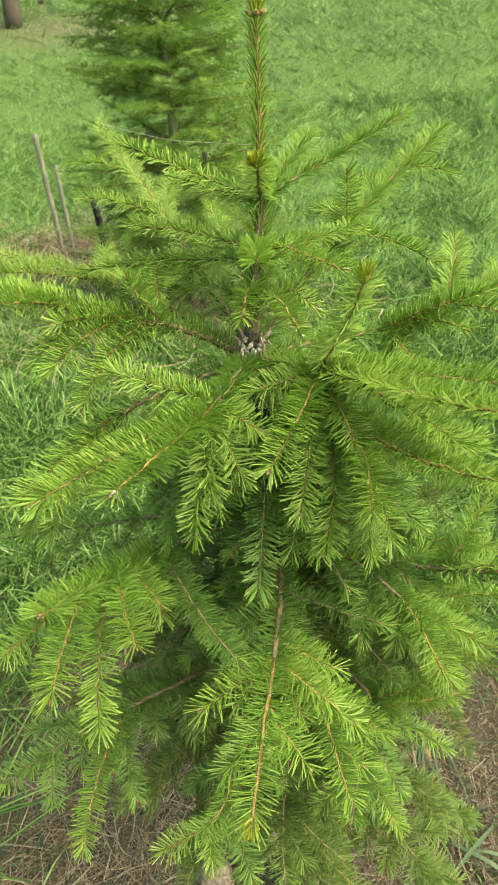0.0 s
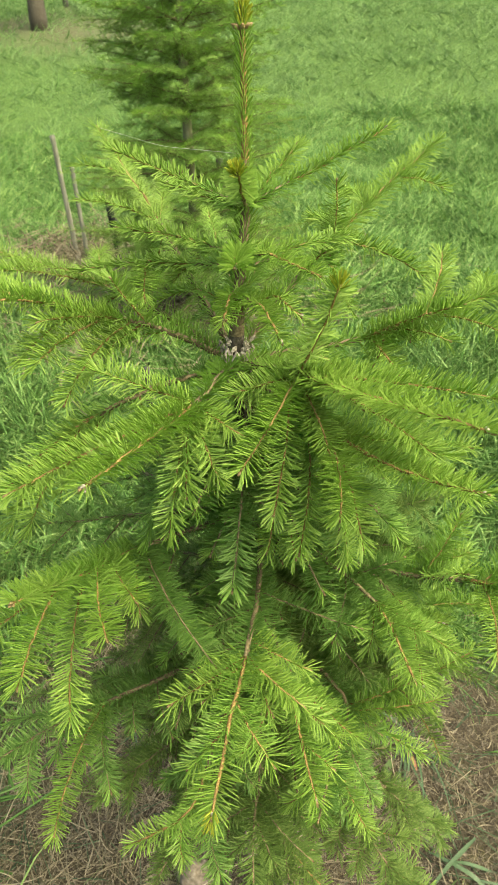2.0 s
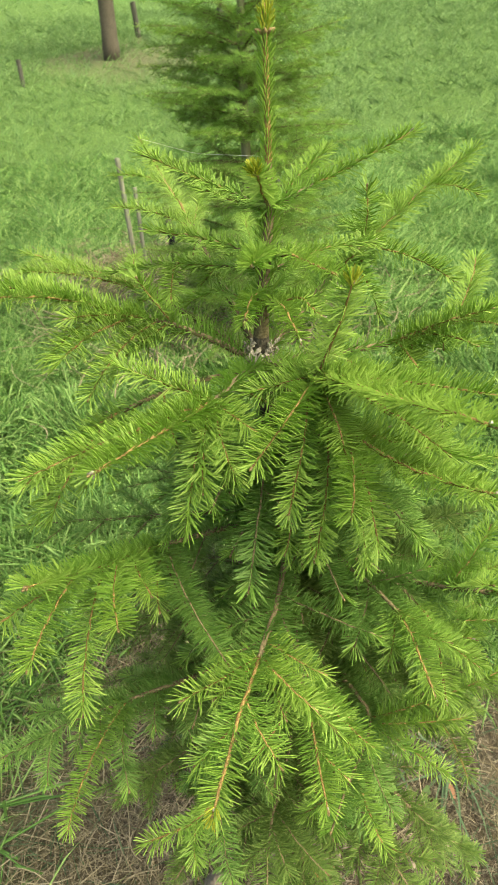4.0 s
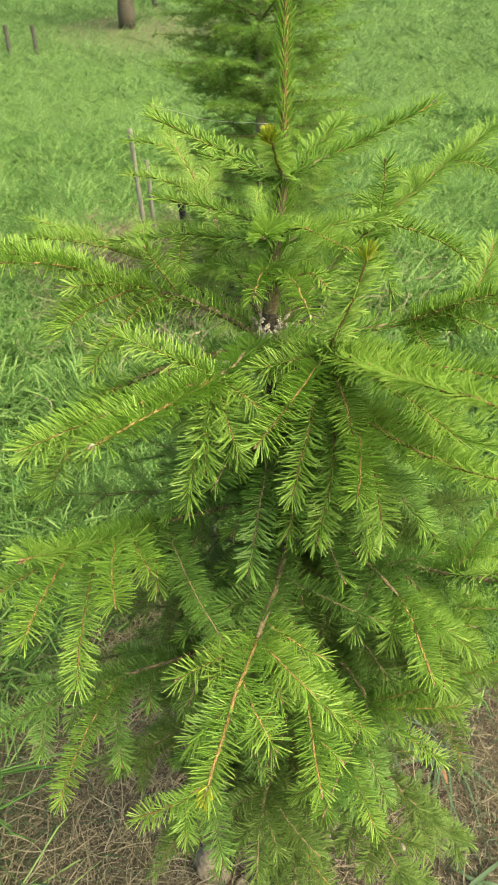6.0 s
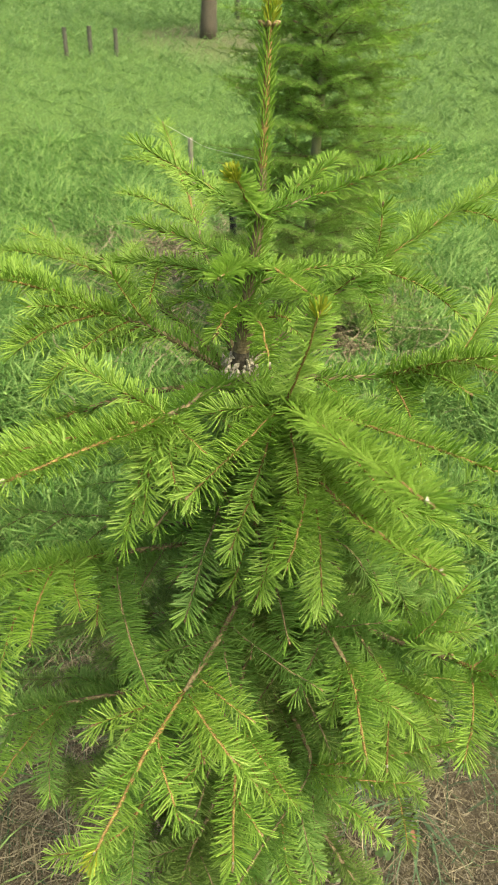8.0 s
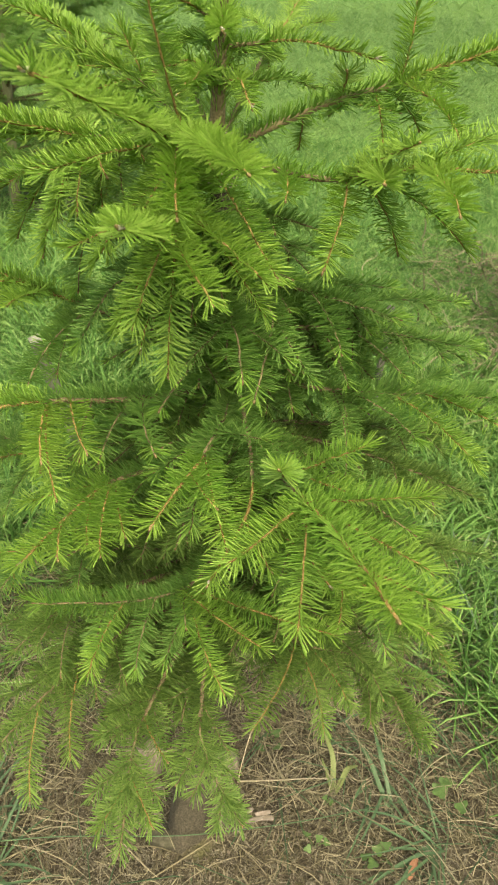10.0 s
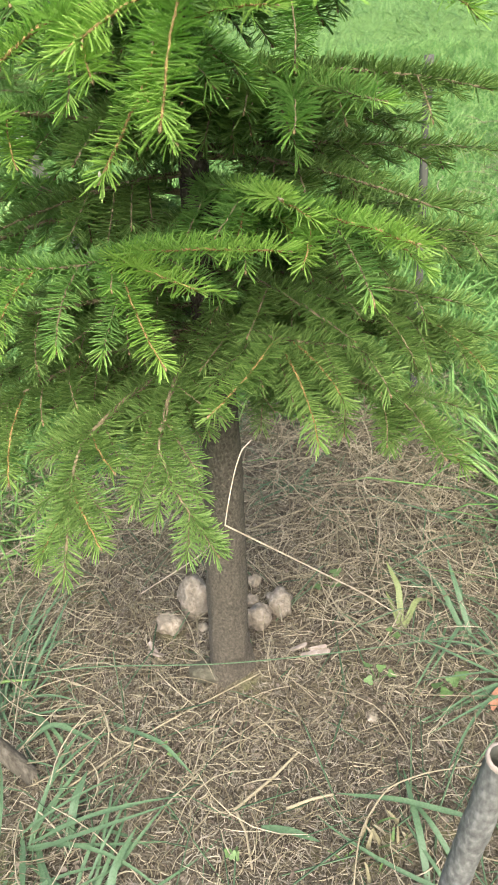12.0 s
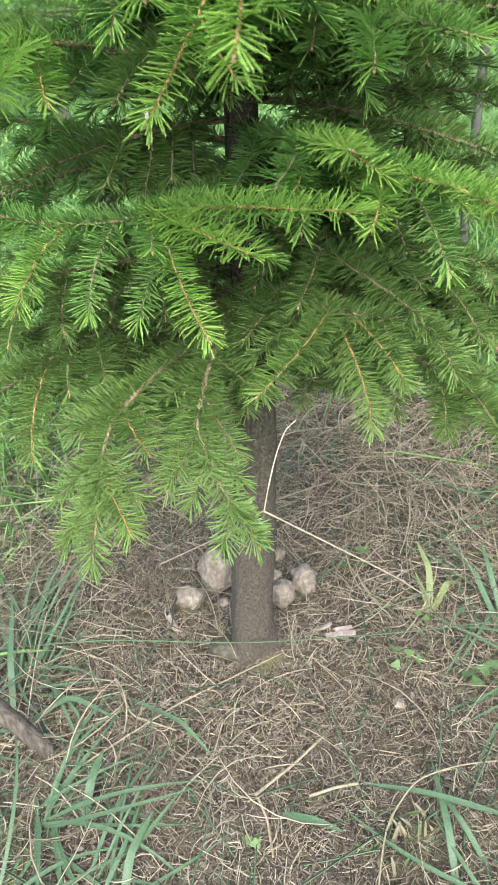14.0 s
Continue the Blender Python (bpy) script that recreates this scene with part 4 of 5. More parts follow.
def litter(name, label, count, centre, spread, lengths, width, lift, mat, seed, hug=1.0, thick=0.3):
    r = np.random.default_rng(seed)
    b = Buf()
    p = np.asarray(centre) + r.normal(0, 1, (count, 2)) * spread
    for cx, cy, clear in ((-0.016, 0.0, 0.045), (-0.066, 0.132, 0.036), (-0.107, 0.090, 0.027), (0.036, 0.082, 0.027), (0.072, 0.106, 0.030), (0.118, 0.020, 0.018)):
        p = p[np.hypot(p[:, 0] - cx, p[:, 1] - cy) > clear]
    n = len(p)
    a = r.uniform(0, 2 * np.pi, n)
    tilt = np.radians(r.normal(3, 7, n)) * hug
    way = np.column_stack([np.cos(a) * np.cos(tilt), np.sin(a) * np.cos(tilt), np.sin(tilt)])
    side = unit(np.cross(way, (0, 0, 1.0)))
    ln = r.uniform(*lengths, n)
    z = rise(p[:, 0], p[:, 1]) + r.uniform(0.002, lift, n)
    bent(b, np.column_stack([p, z]), way, side, ln, width * r.uniform(0.5, 1.5, n), r.normal(0, 0.13, n) * ln, thick, 2 if count > 20000 else 5)
    return tagged(b.done(name, [mat]), label, "litter", kind="stuff")


litter("dead_needles", "fallen brown needles and crumbs covering the soil", 62000, (0.02, 0.0), (0.34, 0.36), (0.006, 0.022), 0.00125, 0.012, CRUMB, 21)
litter("straw_litter", "dry pale straw strewn over the soil", 11000, (0.08, 0.10), (0.38, 0.42), (0.010, 0.055), 0.0013, 0.017, STRAW, 22)
litter("straw_litter", "long dry grass stems tangled at the grass edge", 2400, (0.36, 0.44), (0.20, 0.25), (0.05, 0.17), 0.0015, 0.05, STRAW, 23, 2.0)
litter("straw_litter", "dry pale grass lying in the meadow behind the tree", 1500, (1.95, 1.75), (0.42, 0.42), (0.08, 0.25), 0.005, 0.12, STRAW, 25, 2.5)
litter("straw_litter", "dry pale grass lying round the grey stakes", 1200, (2.30, 2.78), (0.35, 0.35), (0.08, 0.25), 0.006, 0.12, STRAW, 26, 2.5)
litter("straw_litter", "long dry grass stems tangled beside the soil", 1300, (-0.38, 0.3), (0.2, 0.34), (0.05, 0.17), 0.0015, 0.05, STRAW, 24, 2.0)


def sprouts():
    """Thin green grass shoots scattered through the litter."""
    r = np.random.default_rng(33)
    b = Buf()
    p = np.column_stack([r.uniform(-0.6, 0.7, 2400), r.uniform(-0.5, 0.9, 2400)])
    p = p[(np.hypot(p[:, 0] + 0.016, p[:, 1]) > 0.06) & (r.random(2400) < np.clip(np.hypot(p[:, 0], p[:, 1]) * 1.7, 0.12, 1))]
    n = len(p)
    a, e = r.uniform(0, 6.28, n), np.radians(r.uniform(4, 60, n))
    way = np.column_stack([np.cos(a) * np.cos(e), np.sin(a) * np.cos(e), np.sin(e)])
    side = unit(np.cross(way, (0, 0, 1.0)))
    ln = r.uniform(0.02, 0.11, n)
    curl = np.column_stack([np.cos(a), np.sin(a), np.full(n, -0.6)]) * (ln * np.sin(e) * 0.7)[:, None]
    blades(b, np.column_stack([p, np.full(n, 0.004)]), way, side, ln, r.uniform(0.0010, 0.0026, n), curl, 0, 0.15)
    return tagged(b.done("grass_sprouts", [BLUEGRASS]), "thin green grass shoots scattered through the litter", "grass", kind="stuff")


sprouts()


def flakes():
    """Small curled dead leaf scraps."""
    r = np.random.default_rng(31)
    b = Buf()
    for _ in range(1300):
        x, y = r.normal(0.03, 0.26), r.normal(-0.08, 0.24)
        if math.hypot(x + 0.016, y) < 0.05:
            continue
        s, a = r.uniform(0.002, 0.0065), r.uniform(0, 6.28)
        m = Matrix.LocRotScale((x, y, 0.010), Euler((r.normal(0, 0.35), r.normal(0, 0.35), a)), (s, s * r.uniform(0.4, 0.8), s))
        v = [m @ Vector(q) for q in ((-1, 0, 0), (-0.4, 0.7, 0.15), (0.5, 0.6, 0.1), (1, 0, 0.3), (0.4, -0.7, 0.15), (-0.5, -0.6, 0.1), (0, 0, -0.1))]
        b.add(np.array([tuple(q) for q in v]), [(i, (i + 1) % 6, 6) for i in range(6)])
    return tagged(b.done("leaf_scraps", [SCRAP]), "small curled dead leaf scraps on the soil", "litter", kind="stuff")


flakes()


# ---- stones round the foot of the trunk ----
def stone(x, y, sx, sy, sz, seed, label, sink=0.25):
    bm = bmesh.new()
    bmesh.ops.create_icosphere(bm, subdivisions=3, radius=1)
    for v in bm.verts:
        c = v.co.copy()
        k = 1 + 0.38 * noise.noise(c * 1.2 + Vector((seed * 7.3, 0, 0))) + 0.15 * noise.noise(c * 2.8 + Vector((0, seed * 3.1, 0)))
        k -= 0.22 * max(0, noise.noise(c * 1.7 + Vector((0, 0, seed * 5.7))))
        k += 0.05 * noise.noise(c * 7 + Vector((seed, 0, 0)))
        v.co = Vector((c.x * sx, c.y * sy, c.z * sz)) * k
    me = bpy.data.meshes.new("stone")
    bm.to_mesh(me)
    bm.free()
    me.materials.append(STONE)
    me.polygons.foreach_set("use_smooth", np.ones(len(me.polygons), dtype=bool))
    ob = new("stone", me)
    ob.location, ob.rotation_euler = (x, y, sz * (1 - 2 * sink) + 0.004), (0, 0, seed * 1.9)
    return tagged(ob, label, "stone", "stones round the trunk")


stone(-0.066, 0.138, 0.034, 0.029, 0.038, 1, "tall pale brown fieldstone against the trunk")
stone(-0.107, 0.094, 0.023, 0.021, 0.018, 2, "smooth rounded pale brown pebble on the soil")
stone(-0.056, 0.082, 0.010, 0.009, 0.009, 3, "small dark pebble between two stones")
stone(0.034, 0.170, 0.013, 0.012, 0.012, 4, "small rounded brown pebble behind the trunk")
stone(0.036, 0.086, 0.022, 0.021, 0.023, 5, "rough pale brown stone beside the trunk")
stone(0.072, 0.112, 0.026, 0.022, 0.022, 6, "broad flat-topped pale stone beside the trunk")
stone(0.026, 0.128, 0.012, 0.012, 0.010, 7, "small pale pebble behind the trunk")
# root flare with mossy earth, shaped with the stone builder
stone(-0.044, -0.006, 0.034, 0.020, 0.019, 10, "flat mossy lump of root flare and earth against the trunk", 0.3).data.materials[0] = MOSSY
stone(0.175, -0.11, 0.009, 0.008, 0.006, 8, "tiny grey pebble in the litter")


# ---- broad grass blades and weeds round the soil patch ----
def strip(pts, widths, fold=0.25):
    """A folded leaf strip with a raised edge on each side."""
    pts = np.asarray(pts, float)
    t, s, u = frames(pts)
    w = np.asarray(widths)[:, None]
    v = np.stack([pts - s * w + u * w * fold, pts, pts + s * w + u * w * fold], 1).reshape(-1, 3)
    f = []
    for i in range(len(pts) - 1):
        a = 3 * i
        f += [(a, a + 1, a + 4, a + 3), (a + 1, a + 2, a + 5, a + 4)]
    return v, f


def grass_tuft(x, y, n, length, label, seed, mat, width=0.0030, flat=0.0, toward=None, spread=180):
    r = np.random.default_rng(seed)
    root = tagged(new("grass_tuft"), label, "grass tuft", "grass tufts round the soil")
    root.location = (x, y, float(rise(x, y)))
    for k in range(n):
        az = r.uniform(0, 360) if toward is None else toward + r.uniform(-spread, spread)
        ln = length * r.uniform(0.55, 1.15)
        e0 = r.uniform(25, 80) * (1 - flat)
        pts = curve_from((r.normal(0, 0.012), r.normal(0, 0.012), 0.0), az, ln, e0, e0 - r.uniform(35, 95) * (1 - 0.4 * flat), r.normal(0, 25), 9)
        pts[:, 2] = np.maximum(pts[:, 2], 0.006 + 0.004 * r.random())
        s = np.linspace(0, 1, 10)
        w = width * r.uniform(0.7, 1.3) * np.minimum(1, 0.5 + 2 * s) * (1 - s**2.5) + 0.0003
        v, f = strip(pts, w)
        link_mesh("blade", v, f, [mat], root)
    return root


COUCH = "broad blue-green couch grass blades at the soil's edge"
TUFTS = [
    (-0.335, -0.03, 14, 0.20, 41, 120, 90), (-0.36, 0.06, 12, 0.18, 42, 100, 120), (-0.27, -0.22, 14, 0.19, 43, 100, 90),
    (-0.20, -0.31, 12, 0.17, 44, 60, 110), (-0.31, -0.33, 14, 0.2, 45, 90, 120), (-0.42, -0.12, 12, 0.2, 46, 100, 120),
    (0.345, 0.05, 3, 0.15, 47, -80, 110), (0.30, 0.13, 1, 0.12, 48, -60, 140), (0.40, -0.08, 12, 0.2, 49, -90, 90),
    (0.24, -0.34, -2, 0.16, 50, -60, 90), (0.46, 0.2, 14, 0.22, 51, -90, 140), (0.13, 0.42, 9, 0.14, 52, 0, 180),
]
for x, y, n, ln, sd, to, sp_ in TUFTS:
    grass_tuft(x, y, n + 6, ln * 1.05, COUCH, sd, BLUEGRASS, 0.0021, 0.45, to, sp_)
rr = np.random.default_rng(77)
for k in range(26):
    a, d = rr.uniform(-100, 100), rr.uniform(0.62, 1.15)
    grass_tuft(d * math.sin(radians(a)), 0.1 + d * math.cos(radians(a)), 8, 0.22, "green grass tuft with dry stems at the soil's edge", 100 + k, GRASS if k % 3 else BLUEGRASS, 0.0026, 0.1)


def weed(x, y, n, size, label, seed):
    """A low weed: lobed round leaves on short stalks."""
    r = np.random.default_rng(seed)
    root = tagged(new("weed"), label, "weed", "low weeds on the soil")
    root.location = (x, y, 0.0)
    for k in range(n):
        a = r.uniform(0, 6.28)
        d = r.uniform(0.3, 1.3) * size
        c = Vector((math.cos(a) * d, math.sin(a) * d, 0.012 + r.uniform(0, 0.02)))
        b = Buf()
        tube(b, np.array([(0, 0, 0.0), tuple(c * 0.5 + Vector((0, 0, 0.006))), tuple(c)]), [0.0008, 0.0007, 0.0006], 5, 0)
        m = Matrix.LocRotScale(c, Euler((r.normal(0, 0.3), r.normal(0, 0.3), r.uniform(0, 6.28))), None)
        ring = []
        for j in range(18):
            q = 2 * math.pi * j / 18
            rad = size * 0.5 * (0.78 + 0.22 * math.cos(3 * q))
            ring.append(tuple(m @ Vector((math.cos(q) * rad, math.sin(q) * rad, 0.12 * rad * math.cos(6 * q) + 0.1 * rad))))
        b.add(np.array(ring + [tuple(m @ Vector((0, 0, 0)))]), [(j, (j + 1) % 18, 18) for j in range(18)])
        b.done("leaf", [WEED], root)
    return root


weed(0.195, -0.05, 4, 0.016, "small lobed green weed leaves on the soil", 61)
weed(0.295, -0.085, 5, 0.022, "bright green lobed weed leaves on the soil", 62)
weed(0.165, 0.145, 4, 0.024, "yellow-green broad weed leaves near the trunk", 63)
weed(0.23, 0.02, 3, 0.012, "tiny green seedling in the litter", 64)
weed(-0.03, -0.27, 4, 0.012, "tiny green seedlings in the litter", 65)
weed(-0.10, -0.13, 3, 0.010, "tiny green seedling in the litter", 66)
weed(0.45, 0.0, 5, 0.028, "bright green broad weed leaves in the grass", 67)


def grass_blade(pts, width, label, mat=None, name="long_grass", category="grass"):
    """One broad folded grass blade lying or leaning over the soil."""
    pts = np.asarray(pts, float)
    k = np.linspace(0, len(pts) - 1, 15)
    fine = np.column_stack([np.interp(k, range(len(pts)), pts[:, i]) for i in range(3)])
    for _ in range(2):
        fine[1:-1] = (fine[:-2] + 2 * fine[1:-1] + fine[2:]) / 4
    q = np.linspace(0, 1, 15)
    v, f = strip(fine, width * np.minimum(1, 0.55 + 2.5 * q) * (1 - q**4 * 0.92), 0.22)
    return tagged(link_mesh(name, v, f, [mat or BLUEGRASS]), label, category, "broad grass blades" if mat is None else "")


GB = "broad blue-green grass blade over the soil"
grass_blade([(0.262, -0.264, 0.02), (0.18, -0.238, 0.032), (0.106, -0.218, 0.026)], 0.0036, GB)
grass_blade([(0.190, -0.33, 0.0), (0.192, -0.28, 0.03), (0.193, -0.241, 0.028), (0.196, -0.190, 0.014)], 0.0042, GB)
grass_blade([(0.232, -0.315, 0.0), (0.209, -0.266, 0.025), (0.193, -0.222, 0.012)], 0.0034, GB)
grass_blade([(0.010, -0.240, 0.010), (0.045, -0.252, 0.018), (0.078, -0.265, 0.012)], 0.0048, GB)
grass_blade([(-0.345, -0.085, 0.0), (-0.352, -0.02, 0.05), (-0.375, 0.09, 0.05)], 0.0046, GB)
grass_blade([(-0.335, -0.10, 0.0), (-0.262, -0.077, 0.035), (-0.196, -0.106, 0.014)], 0.0044, GB)
grass_blade([(-0.228, -0.24, 0.0), (-0.216, -0.19, 0.035), (-0.207, -0.152, 0.03)], 0.0056, GB)
grass_blade([(-0.172, -0.325, 0.0), (-0.161, -0.276, 0.03), (-0.138, -0.232, 0.03)], 0.0050, GB)
grass_blade([(-0.21, -0.055, 0.0), (-0.111, -0.126, 0.035), (-0.070, -0.166, 0.012)], 0.0030, GB)
grass_blade([(0.345, -0.01, 0.0), (0.325, 0.08, 0.04), (0.305, 0.145, 0.03)], 0.0042, GB)
grass_blade([(0.350, -0.01, 0.0), (0.345, 0.07, 0.05), (0.350, 0.13, 0.05)], 0.0040, GB)
grass_blade([(0.215, -0.335, 0.0), (0.180, -0.345, 0.03), (0.160, -0.365, 0.012)], 0.0034, GB)

YWEED = leafy("yellow_leaf", (0.15, 0.19, 0.07), (0.20, 0.24, 0.09), (0.26, 0.295, 0.12), 0.55, 0.3, 0.3)
YL = "yellowing broad weed leaf leaning over the litter"
grass_blade([(0.252, 0.035, 0.0), (0.258, 0.08, 0.05), (0.250, 0.13, 0.06)], 0.0050, YL, YWEED, "weed", "weed")
grass_blade([(0.254, 0.035, 0.0), (0.280, 0.06, 0.04), (0.308, 0.075, 0.02)], 0.0048, YL, YWEED, "weed", "weed")
grass_blade([(0.252, 0.035, 0.0), (0.244, 0.06, 0.03), (0.240, 0.09, 0.035)], 0.0036, YL, YWEED, "weed", "weed")
REDLEAF = leafy("red_brown_leaf", (0.24, 0.11, 0.06), (0.33, 0.16, 0.09), (0.42, 0.22, 0.13), 0.6, 0.3, 0.2)
grass_blade([(0.334, -0.120, 0.008), (0.346, -0.106, 0.018), (0.358, -0.094, 0.022)], 0.0062, "curled red-brown dead leaf on the soil", REDLEAF, "fallen_leaf", "leaf")


# ---- stems, sticks and stakes ----
def stem(name, pts, r0, r1, mat, label, category, seed=0, seedy=False):
    """A thin bent stem; a seedy one carries small knobs of an ear."""
    r = np.random.default_rng(seed)
    b = Buf()
    pts = np.asarray(pts, float)
    k = np.linspace(0, len(pts) - 1, 26)
    fine = np.column_stack([np.interp(k, range(len(pts)), pts[:, i]) for i in range(3)])
    for _ in range(3):
        fine[1:-1] = (fine[:-2] + 2 * fine[1:-1] + fine[2:]) / 4
    tube(b, fine, np.linspace(r0, r1, 26), 6, 0)
    ob = b.done(name, [mat])
    if seedy:
        e = Buf()
        t, s, u = frames(fine)
        for j in range(2, 26):
            for q in (0, 0.33, 0.66):
                jj = min(24, j)
                p = fine[jj] * (1 - q) + fine[jj + 1] * q
                d = unit(t[jj] * 1.6 + s[jj] * (1 if (j * 3 + int(q * 3)) % 2 else -1) + u[jj] * r.normal(0, 0.4))
                bud_at(e, p, d, 0.0022, 0, r)
        e.done("ear", [mat], ob)
    return tagged(ob, label, category)


stem("dry_straw", [(0.050, -0.151, 0.510), (0.040, -0.156, 0.504), (0.031, -0.165, 0.486), (0.022, -0.180, 0.462), (0.017, -0.191, 0.446)], 0.0006, 0.0006, PALE, "pale dry grass stem hanging in a loop from the boughs", "straw", 1)
stem("dry_straw", [(0.018, -0.189, 0.445), (0.10, -0.105, 0.30), (0.18, -0.02, 0.155), (0.24, 0.048, 0.035)], 0.0009, 0.0008, PALE, "pale dry grass ear slanting from the boughs to the soil", "straw", 2, True)
stem("dry_straw", [(0.014, -0.192, 0.44), (-0.031, -0.014, 0.25), (-0.159, 0.167, 0.015)], 0.0009, 0.0008, PALE, "pale dry grass ear leaning past the trunk", "straw", 3, True)
stem("long_grass", [(-0.42, 0.02, 0.02), (-0.22, -0.005, 0.055), (-0.02, -0.035, 0.06), (0.17, -0.03, 0.05), (0.37, 0.0, 0.02)], 0.0011, 0.0008, BLUEGRASS, "long green grass stem arching across before the trunk", "straw", 4)
stem("dry_stick", [(-0.021, -0.216, 0.012), (0.03, -0.182, 0.014), (0.07, -0.148, 0.012)], 0.0022, 0.0016, STRAW, "pale dry straw stick lying on the soil", "stick", 5)
stem("dry_stick", [(-0.018, -0.218, 0.012), (-0.008, -0.245, 0.012), (-0.004, -0.285, 0.010)], 0.0018, 0.0013, STRAW, "pale dry straw stick lying on the soil", "stick", 6)
stem("dry_stick", [(0.043, -0.223, 0.014), (0.075, -0.217, 0.018), (0.103, -0.212, 0.014)], 0.0022, 0.0018, STRAW, "thick pale straw piece lying on the soil", "stick", 7)
stem("dry_stick", [(-0.21, -0.04, 0.012), (-0.18, -0.10, 0.014), (-0.12, -0.125, 0.012)], 0.0016, 0.0012, STRAW, "thin bent dry stem lying on the soil", "stick", 8)
stem("dry_stick", [(-0.25, -0.17, 0.012), (-0.12, -0.09, 0.016), (0.03, -0.02, 0.014)], 0.0014, 0.0010, STRAW, "long thin dry stem lying on the soil", "stick", 9)
stem("dry_stick", [(0.03, 0.30, 0.012), (0.20, 0.36, 0.016), (0.34, 0.34, 0.012)], 0.0015, 0.0012, STRAW, "pale dry stem lying behind the trunk", "stick", 10)


stem("dry_straw", [(0.095, -0.36, 0.02), (0.122, -0.273, 0.04), (0.165, -0.228, 0.045), (0.22, -0.21, 0.035), (0.30, -0.196, 0.012)], 0.0011, 0.0009, STRAW, "thin pale dry stem arching over the soil", "straw", 12)


def stubble(x, y):
    """A clump of cut dry stalks: flat sheathed leaf bases, a few with a fresh yellow-green core."""
    r = np.random.default_rng(15)
    root = tagged(new("cut_stubble"), "clump of short cut pale yellow grass stalks", "stubble")
    root.location = (x, y, 0)
    for k in range(26):
        bx, by = r.normal(0, 0.022), r.normal(0, 0.012)
        ln = r.uniform(0.018, 0.048)
        fresh = k % 4 == 0
        w = r.uniform(0.0016, 0.0034) * (0.7 if fresh else 1)
        pts = curve_from((bx, by, 0), r.uniform(0, 360), ln, r.uniform(55, 88), r.uniform(10, 80), 0, 5, r, 0.1)
        v, f = strip(pts, w * np.array([1.0, 1.0, 0.95, 0.85, 0.7, 0.35]), 0.5)
        link_mesh("stalk", v, f, [WEED if fresh else (STUBBLE if k % 3 else STRAW)], root)
    return root


stubble(0.135, -0.275)


def chips(x, y, n, seed):
    r = np.random.default_rng(seed)
    for k in range(n):
        bm = bmesh.new()
        bmesh.ops.create_cube(bm, size=1)
        bmesh.ops.bevel(bm, geom=bm.edges[:], offset=0.12, segments=1, affect="EDGES")
        for v in bm.verts:
            v.co = Vector((v.co.x * 0.026, v.co.y * 0.007, v.co.z * 0.004)) * (1 + 0.3 * noise.noise(v.co * 3 + Vector((k, 0, 0))))
        me = bpy.data.meshes.new("wood_chip")
        bm.to_mesh(me)
        bm.free()
        me.materials.append(CUT)
        ob = new("wood_chip", me)
        ob.location = (x + r.normal(0, 0.016), y + r.normal(0, 0.012), 0.012)
        ob.rotation_euler = (r.normal(0, 0.3), r.normal(0, 0.3), r.uniform(0, 3.1))
        tagged(ob, "pale splintered wood chip on the soil", "wood chip", "wood chips")


chips(0.118, 0.020, 4, 5)
chips(-0.15, 0.03, 2, 6)


def stake(base, top, radius, mat, label, open_end=False, square=False, wrap=0.0):
    base, top = Vector(base), Vector(top)
    root = tagged(new("stake"), label, "stake", "stakes")
    root.location = base
    d = top - base
    b = Buf()
    n = 14 if square else 40
    pts = np.array([tuple(d * (k / (n - 1)) + Vector((0, 0, -0.03 * (k == 0)))) for k in range(n)])
    r = np.random.default_rng(int(abs(base.x) * 1000))
    tube(b, pts, np.full(n, radius) * (1 + (0.05 if square else 0.02) * r.standard_normal(n)), 4 if square else 14, 0, 0.03 if square else 0.025, r, not open_end)
    b.done("shaft", [mat], root).data.polygons.foreach_set("use_smooth", [not square] * len(b.f))
    if open_end:
        e = Buf()
        u = np.array(tuple(d.normalized()))
        tip = np.array(tuple(d))
        ring = np.array([tip - u * 0.002, tip + u * 0.0006, tip + u * 0.0011, tip + u * 0.0013])
        tube(e, ring, np.array([1.01, 1.01, 0.93, 0.80]) * radius, 16, 0, 0.02, r, False)
        e.done("cut_end", [CUT], root, "pale freshly cut rim of the hollow end")
        h = Buf()
        tube(h, np.array([tip + u * 0.0013, tip - u * 0.02, tip - u * 0.06]), np.array([0.80, 0.78, 0.76]) * radius, 16, 0, 0.02, r, False)
        tube(h, np.array([tip - u * 0.061, tip - u * 0.058]), np.array([0.8, 0.8]) * radius, 16, 0)
        h.done("hollow", [DARKSTAKE], root, "dark hollow inside the cane")
    if wrap:
        e = Buf()
        q = np.array([tuple(d * k) for k in np.linspace(0.0, wrap, 6)])
        tube(e, q, np.full(6, radius * 1.25), 12, 0, 0.03, r)
        e.done("wrap", [BLACK], root, "black wrapping round the lower stake")
    return root


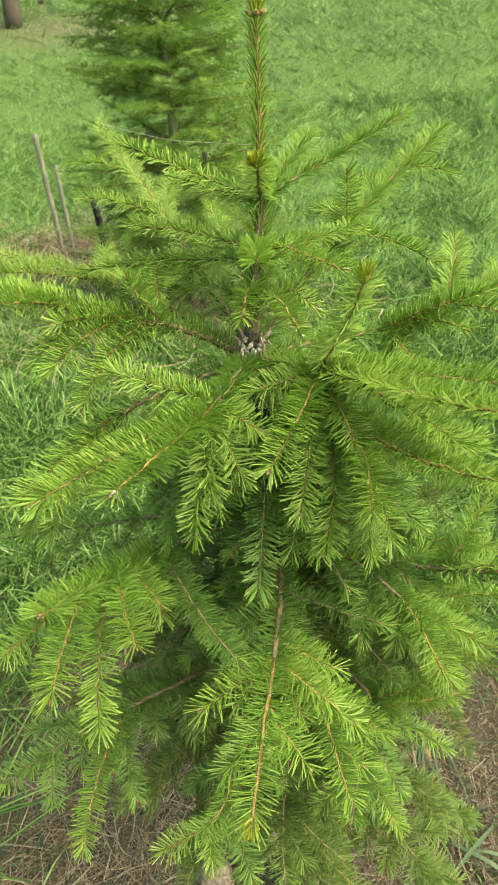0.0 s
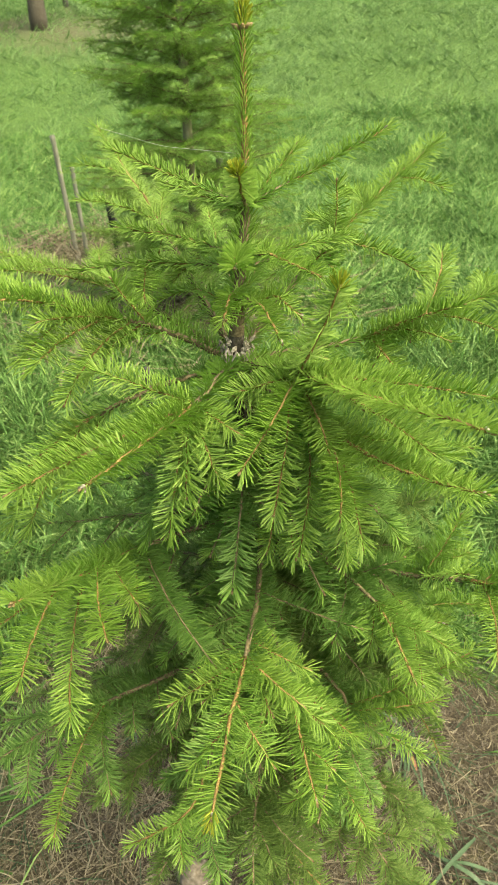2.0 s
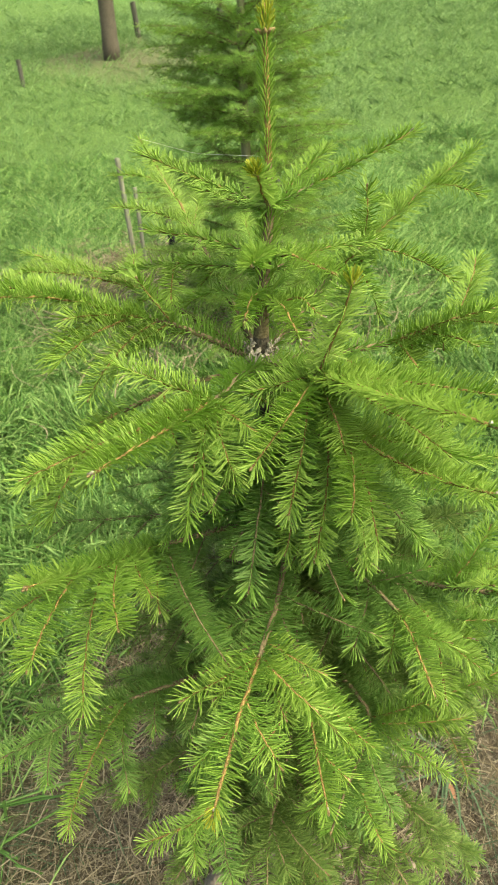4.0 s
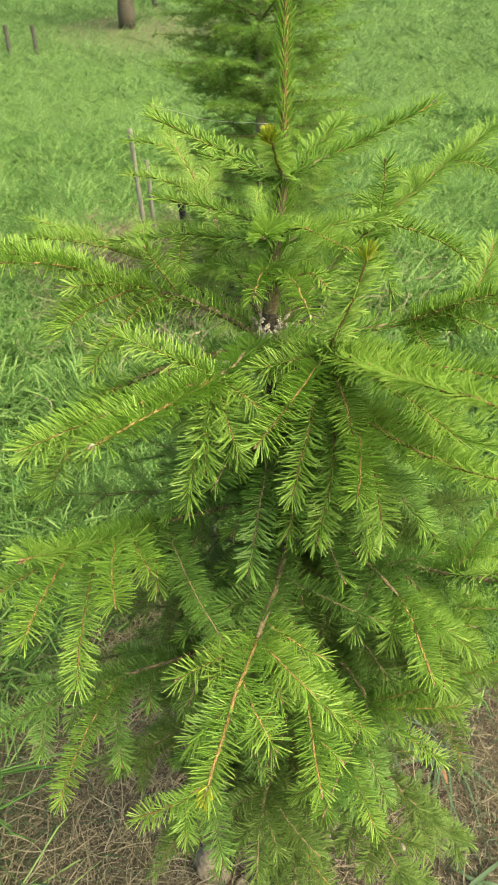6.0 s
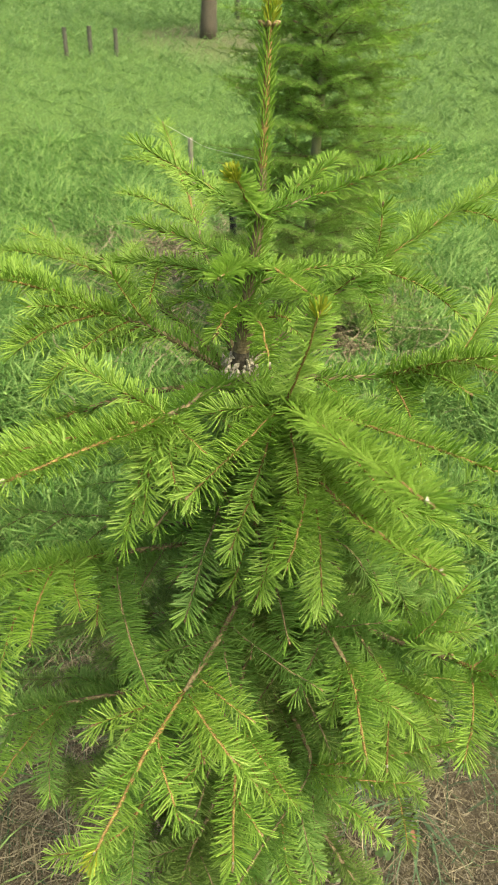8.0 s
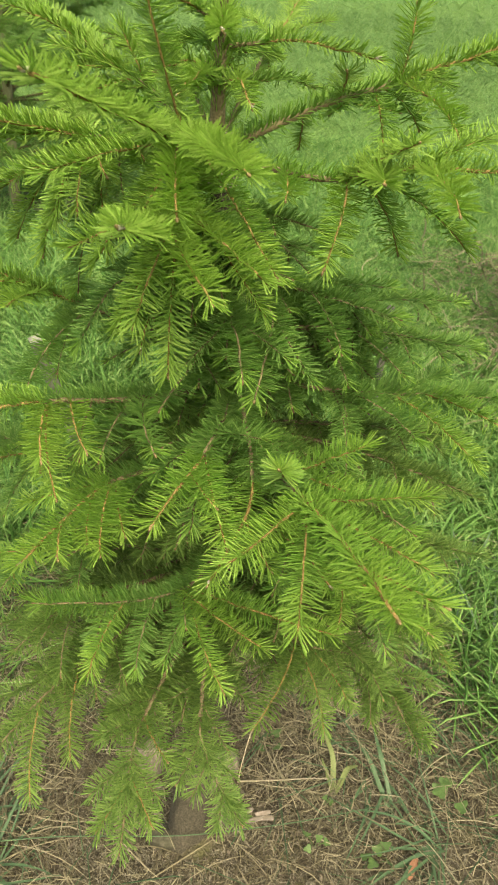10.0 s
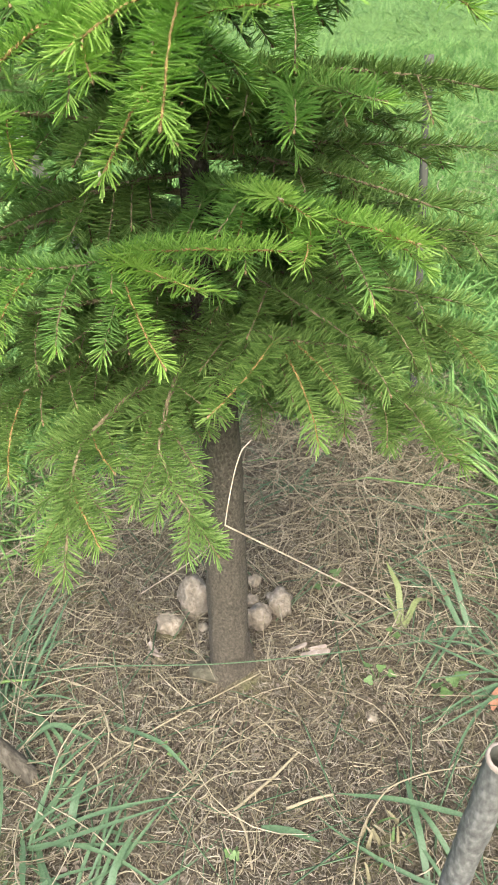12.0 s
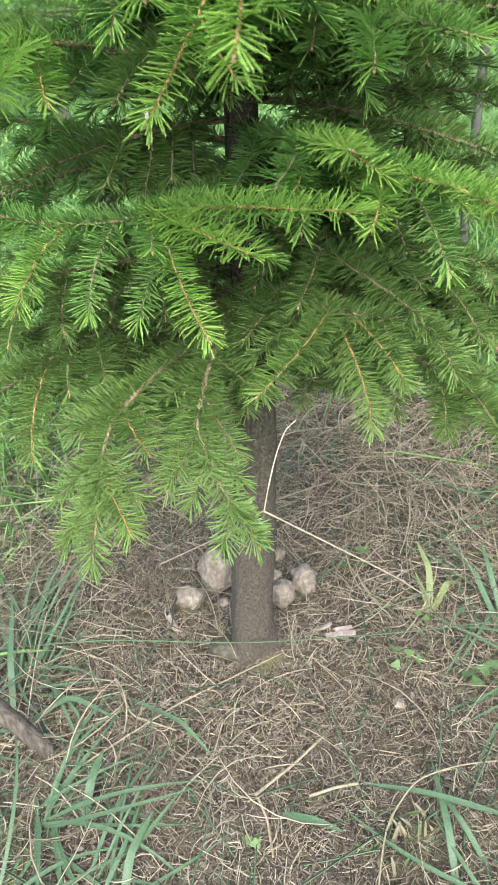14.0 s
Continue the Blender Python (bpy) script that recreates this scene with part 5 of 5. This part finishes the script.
stake((0.140, -0.42, 0), (0.172, -0.45, 0.466), 0.0098, GREYPIPE, "grey weathered hollow cane stake with a pale cut end", True)
stake((-0.285, -0.135, 0), (-0.46, -0.10, 0.36), 0.0112, BROWNSTAKE, "leaning grey-brown wooden stake beside the soil patch")
stake((-0.13, 0.80, 0), (-0.243, 0.489, 0.686), 0.0135, PALESTAKE, "leaning flat grey wooden stake behind the tree", False, True)
stake((0.40, 0.53, 0), (0.40, 0.53, 0.735), 0.0075, DARKSTAKE, "thin dark upright stake behind the tree")


def at_bearing(deg, d, x0=-0.476, y0=-0.321):
    x, y = x0 + d * math.sin(radians(deg)), y0 + d * math.cos(radians(deg))
    return x, y, float(rise(x, y))


def far_stake(deg, d, h, radius, mat, label, lean=0.0, wrap=0.0):
    x, y, z = at_bearing(deg, d)
    return stake((x, y, z), (x - lean, y, z + h), radius, mat, label, wrap=wrap)


far_stake(41.8, 4.2, 0.70, 0.014, PALESTAKE, "leaning grey weathered stake in the meadow", 0.02)
far_stake(42.6, 4.1, 0.55, 0.012, PALESTAKE, "upright grey weathered stake in the meadow")
far_stake(45.2, 4.0, 0.46, 0.016, CUT, "short pale stake with a black wrapped foot", 0.03, 0.8)
far_stake(54.0, 3.3, 0.69, 0.015, PALESTAKE, "thin pale grey stake behind the tree")
for deg, d, h, w in ((44.2, 14.5, 0.55, 0.05), (50.2, 15.5, 0.55, 0.06), (42.6, 13.0, 0.35, 0.05)):
    x, y, z = at_bearing(deg, d)
    stake((x, y, z), (x - 0.03, y, z + h), w, DARKSTAKE, "dark thin post on the far meadow")
for deg, d, h in ((30.2, 11.0, 0.34), (31.9, 11.0, 0.36), (33.7, 11.0, 0.34)):
    x, y, z = at_bearing(deg, d, -0.188, -0.561)
    stake((x, y, z), (x, y, z + h), 0.030, DARKSTAKE, "dark short post on the far meadow")

THREAD = wood_material("spider_silk", (0.55, 0.56, 0.50), (0.68, 0.69, 0.63), (0.8, 0.8, 0.75), 300, 0.4, 0.1, (1, 1, 1), 0.0005)
stem("spider_thread", [(0.135, 0.290, 1.224), (0.060, 0.138, 1.228), (-0.008, -0.002, 1.244)], 0.00016, 0.00014, THREAD, "thin pale spider thread strung from a bough to the leader", "spider thread", 21)
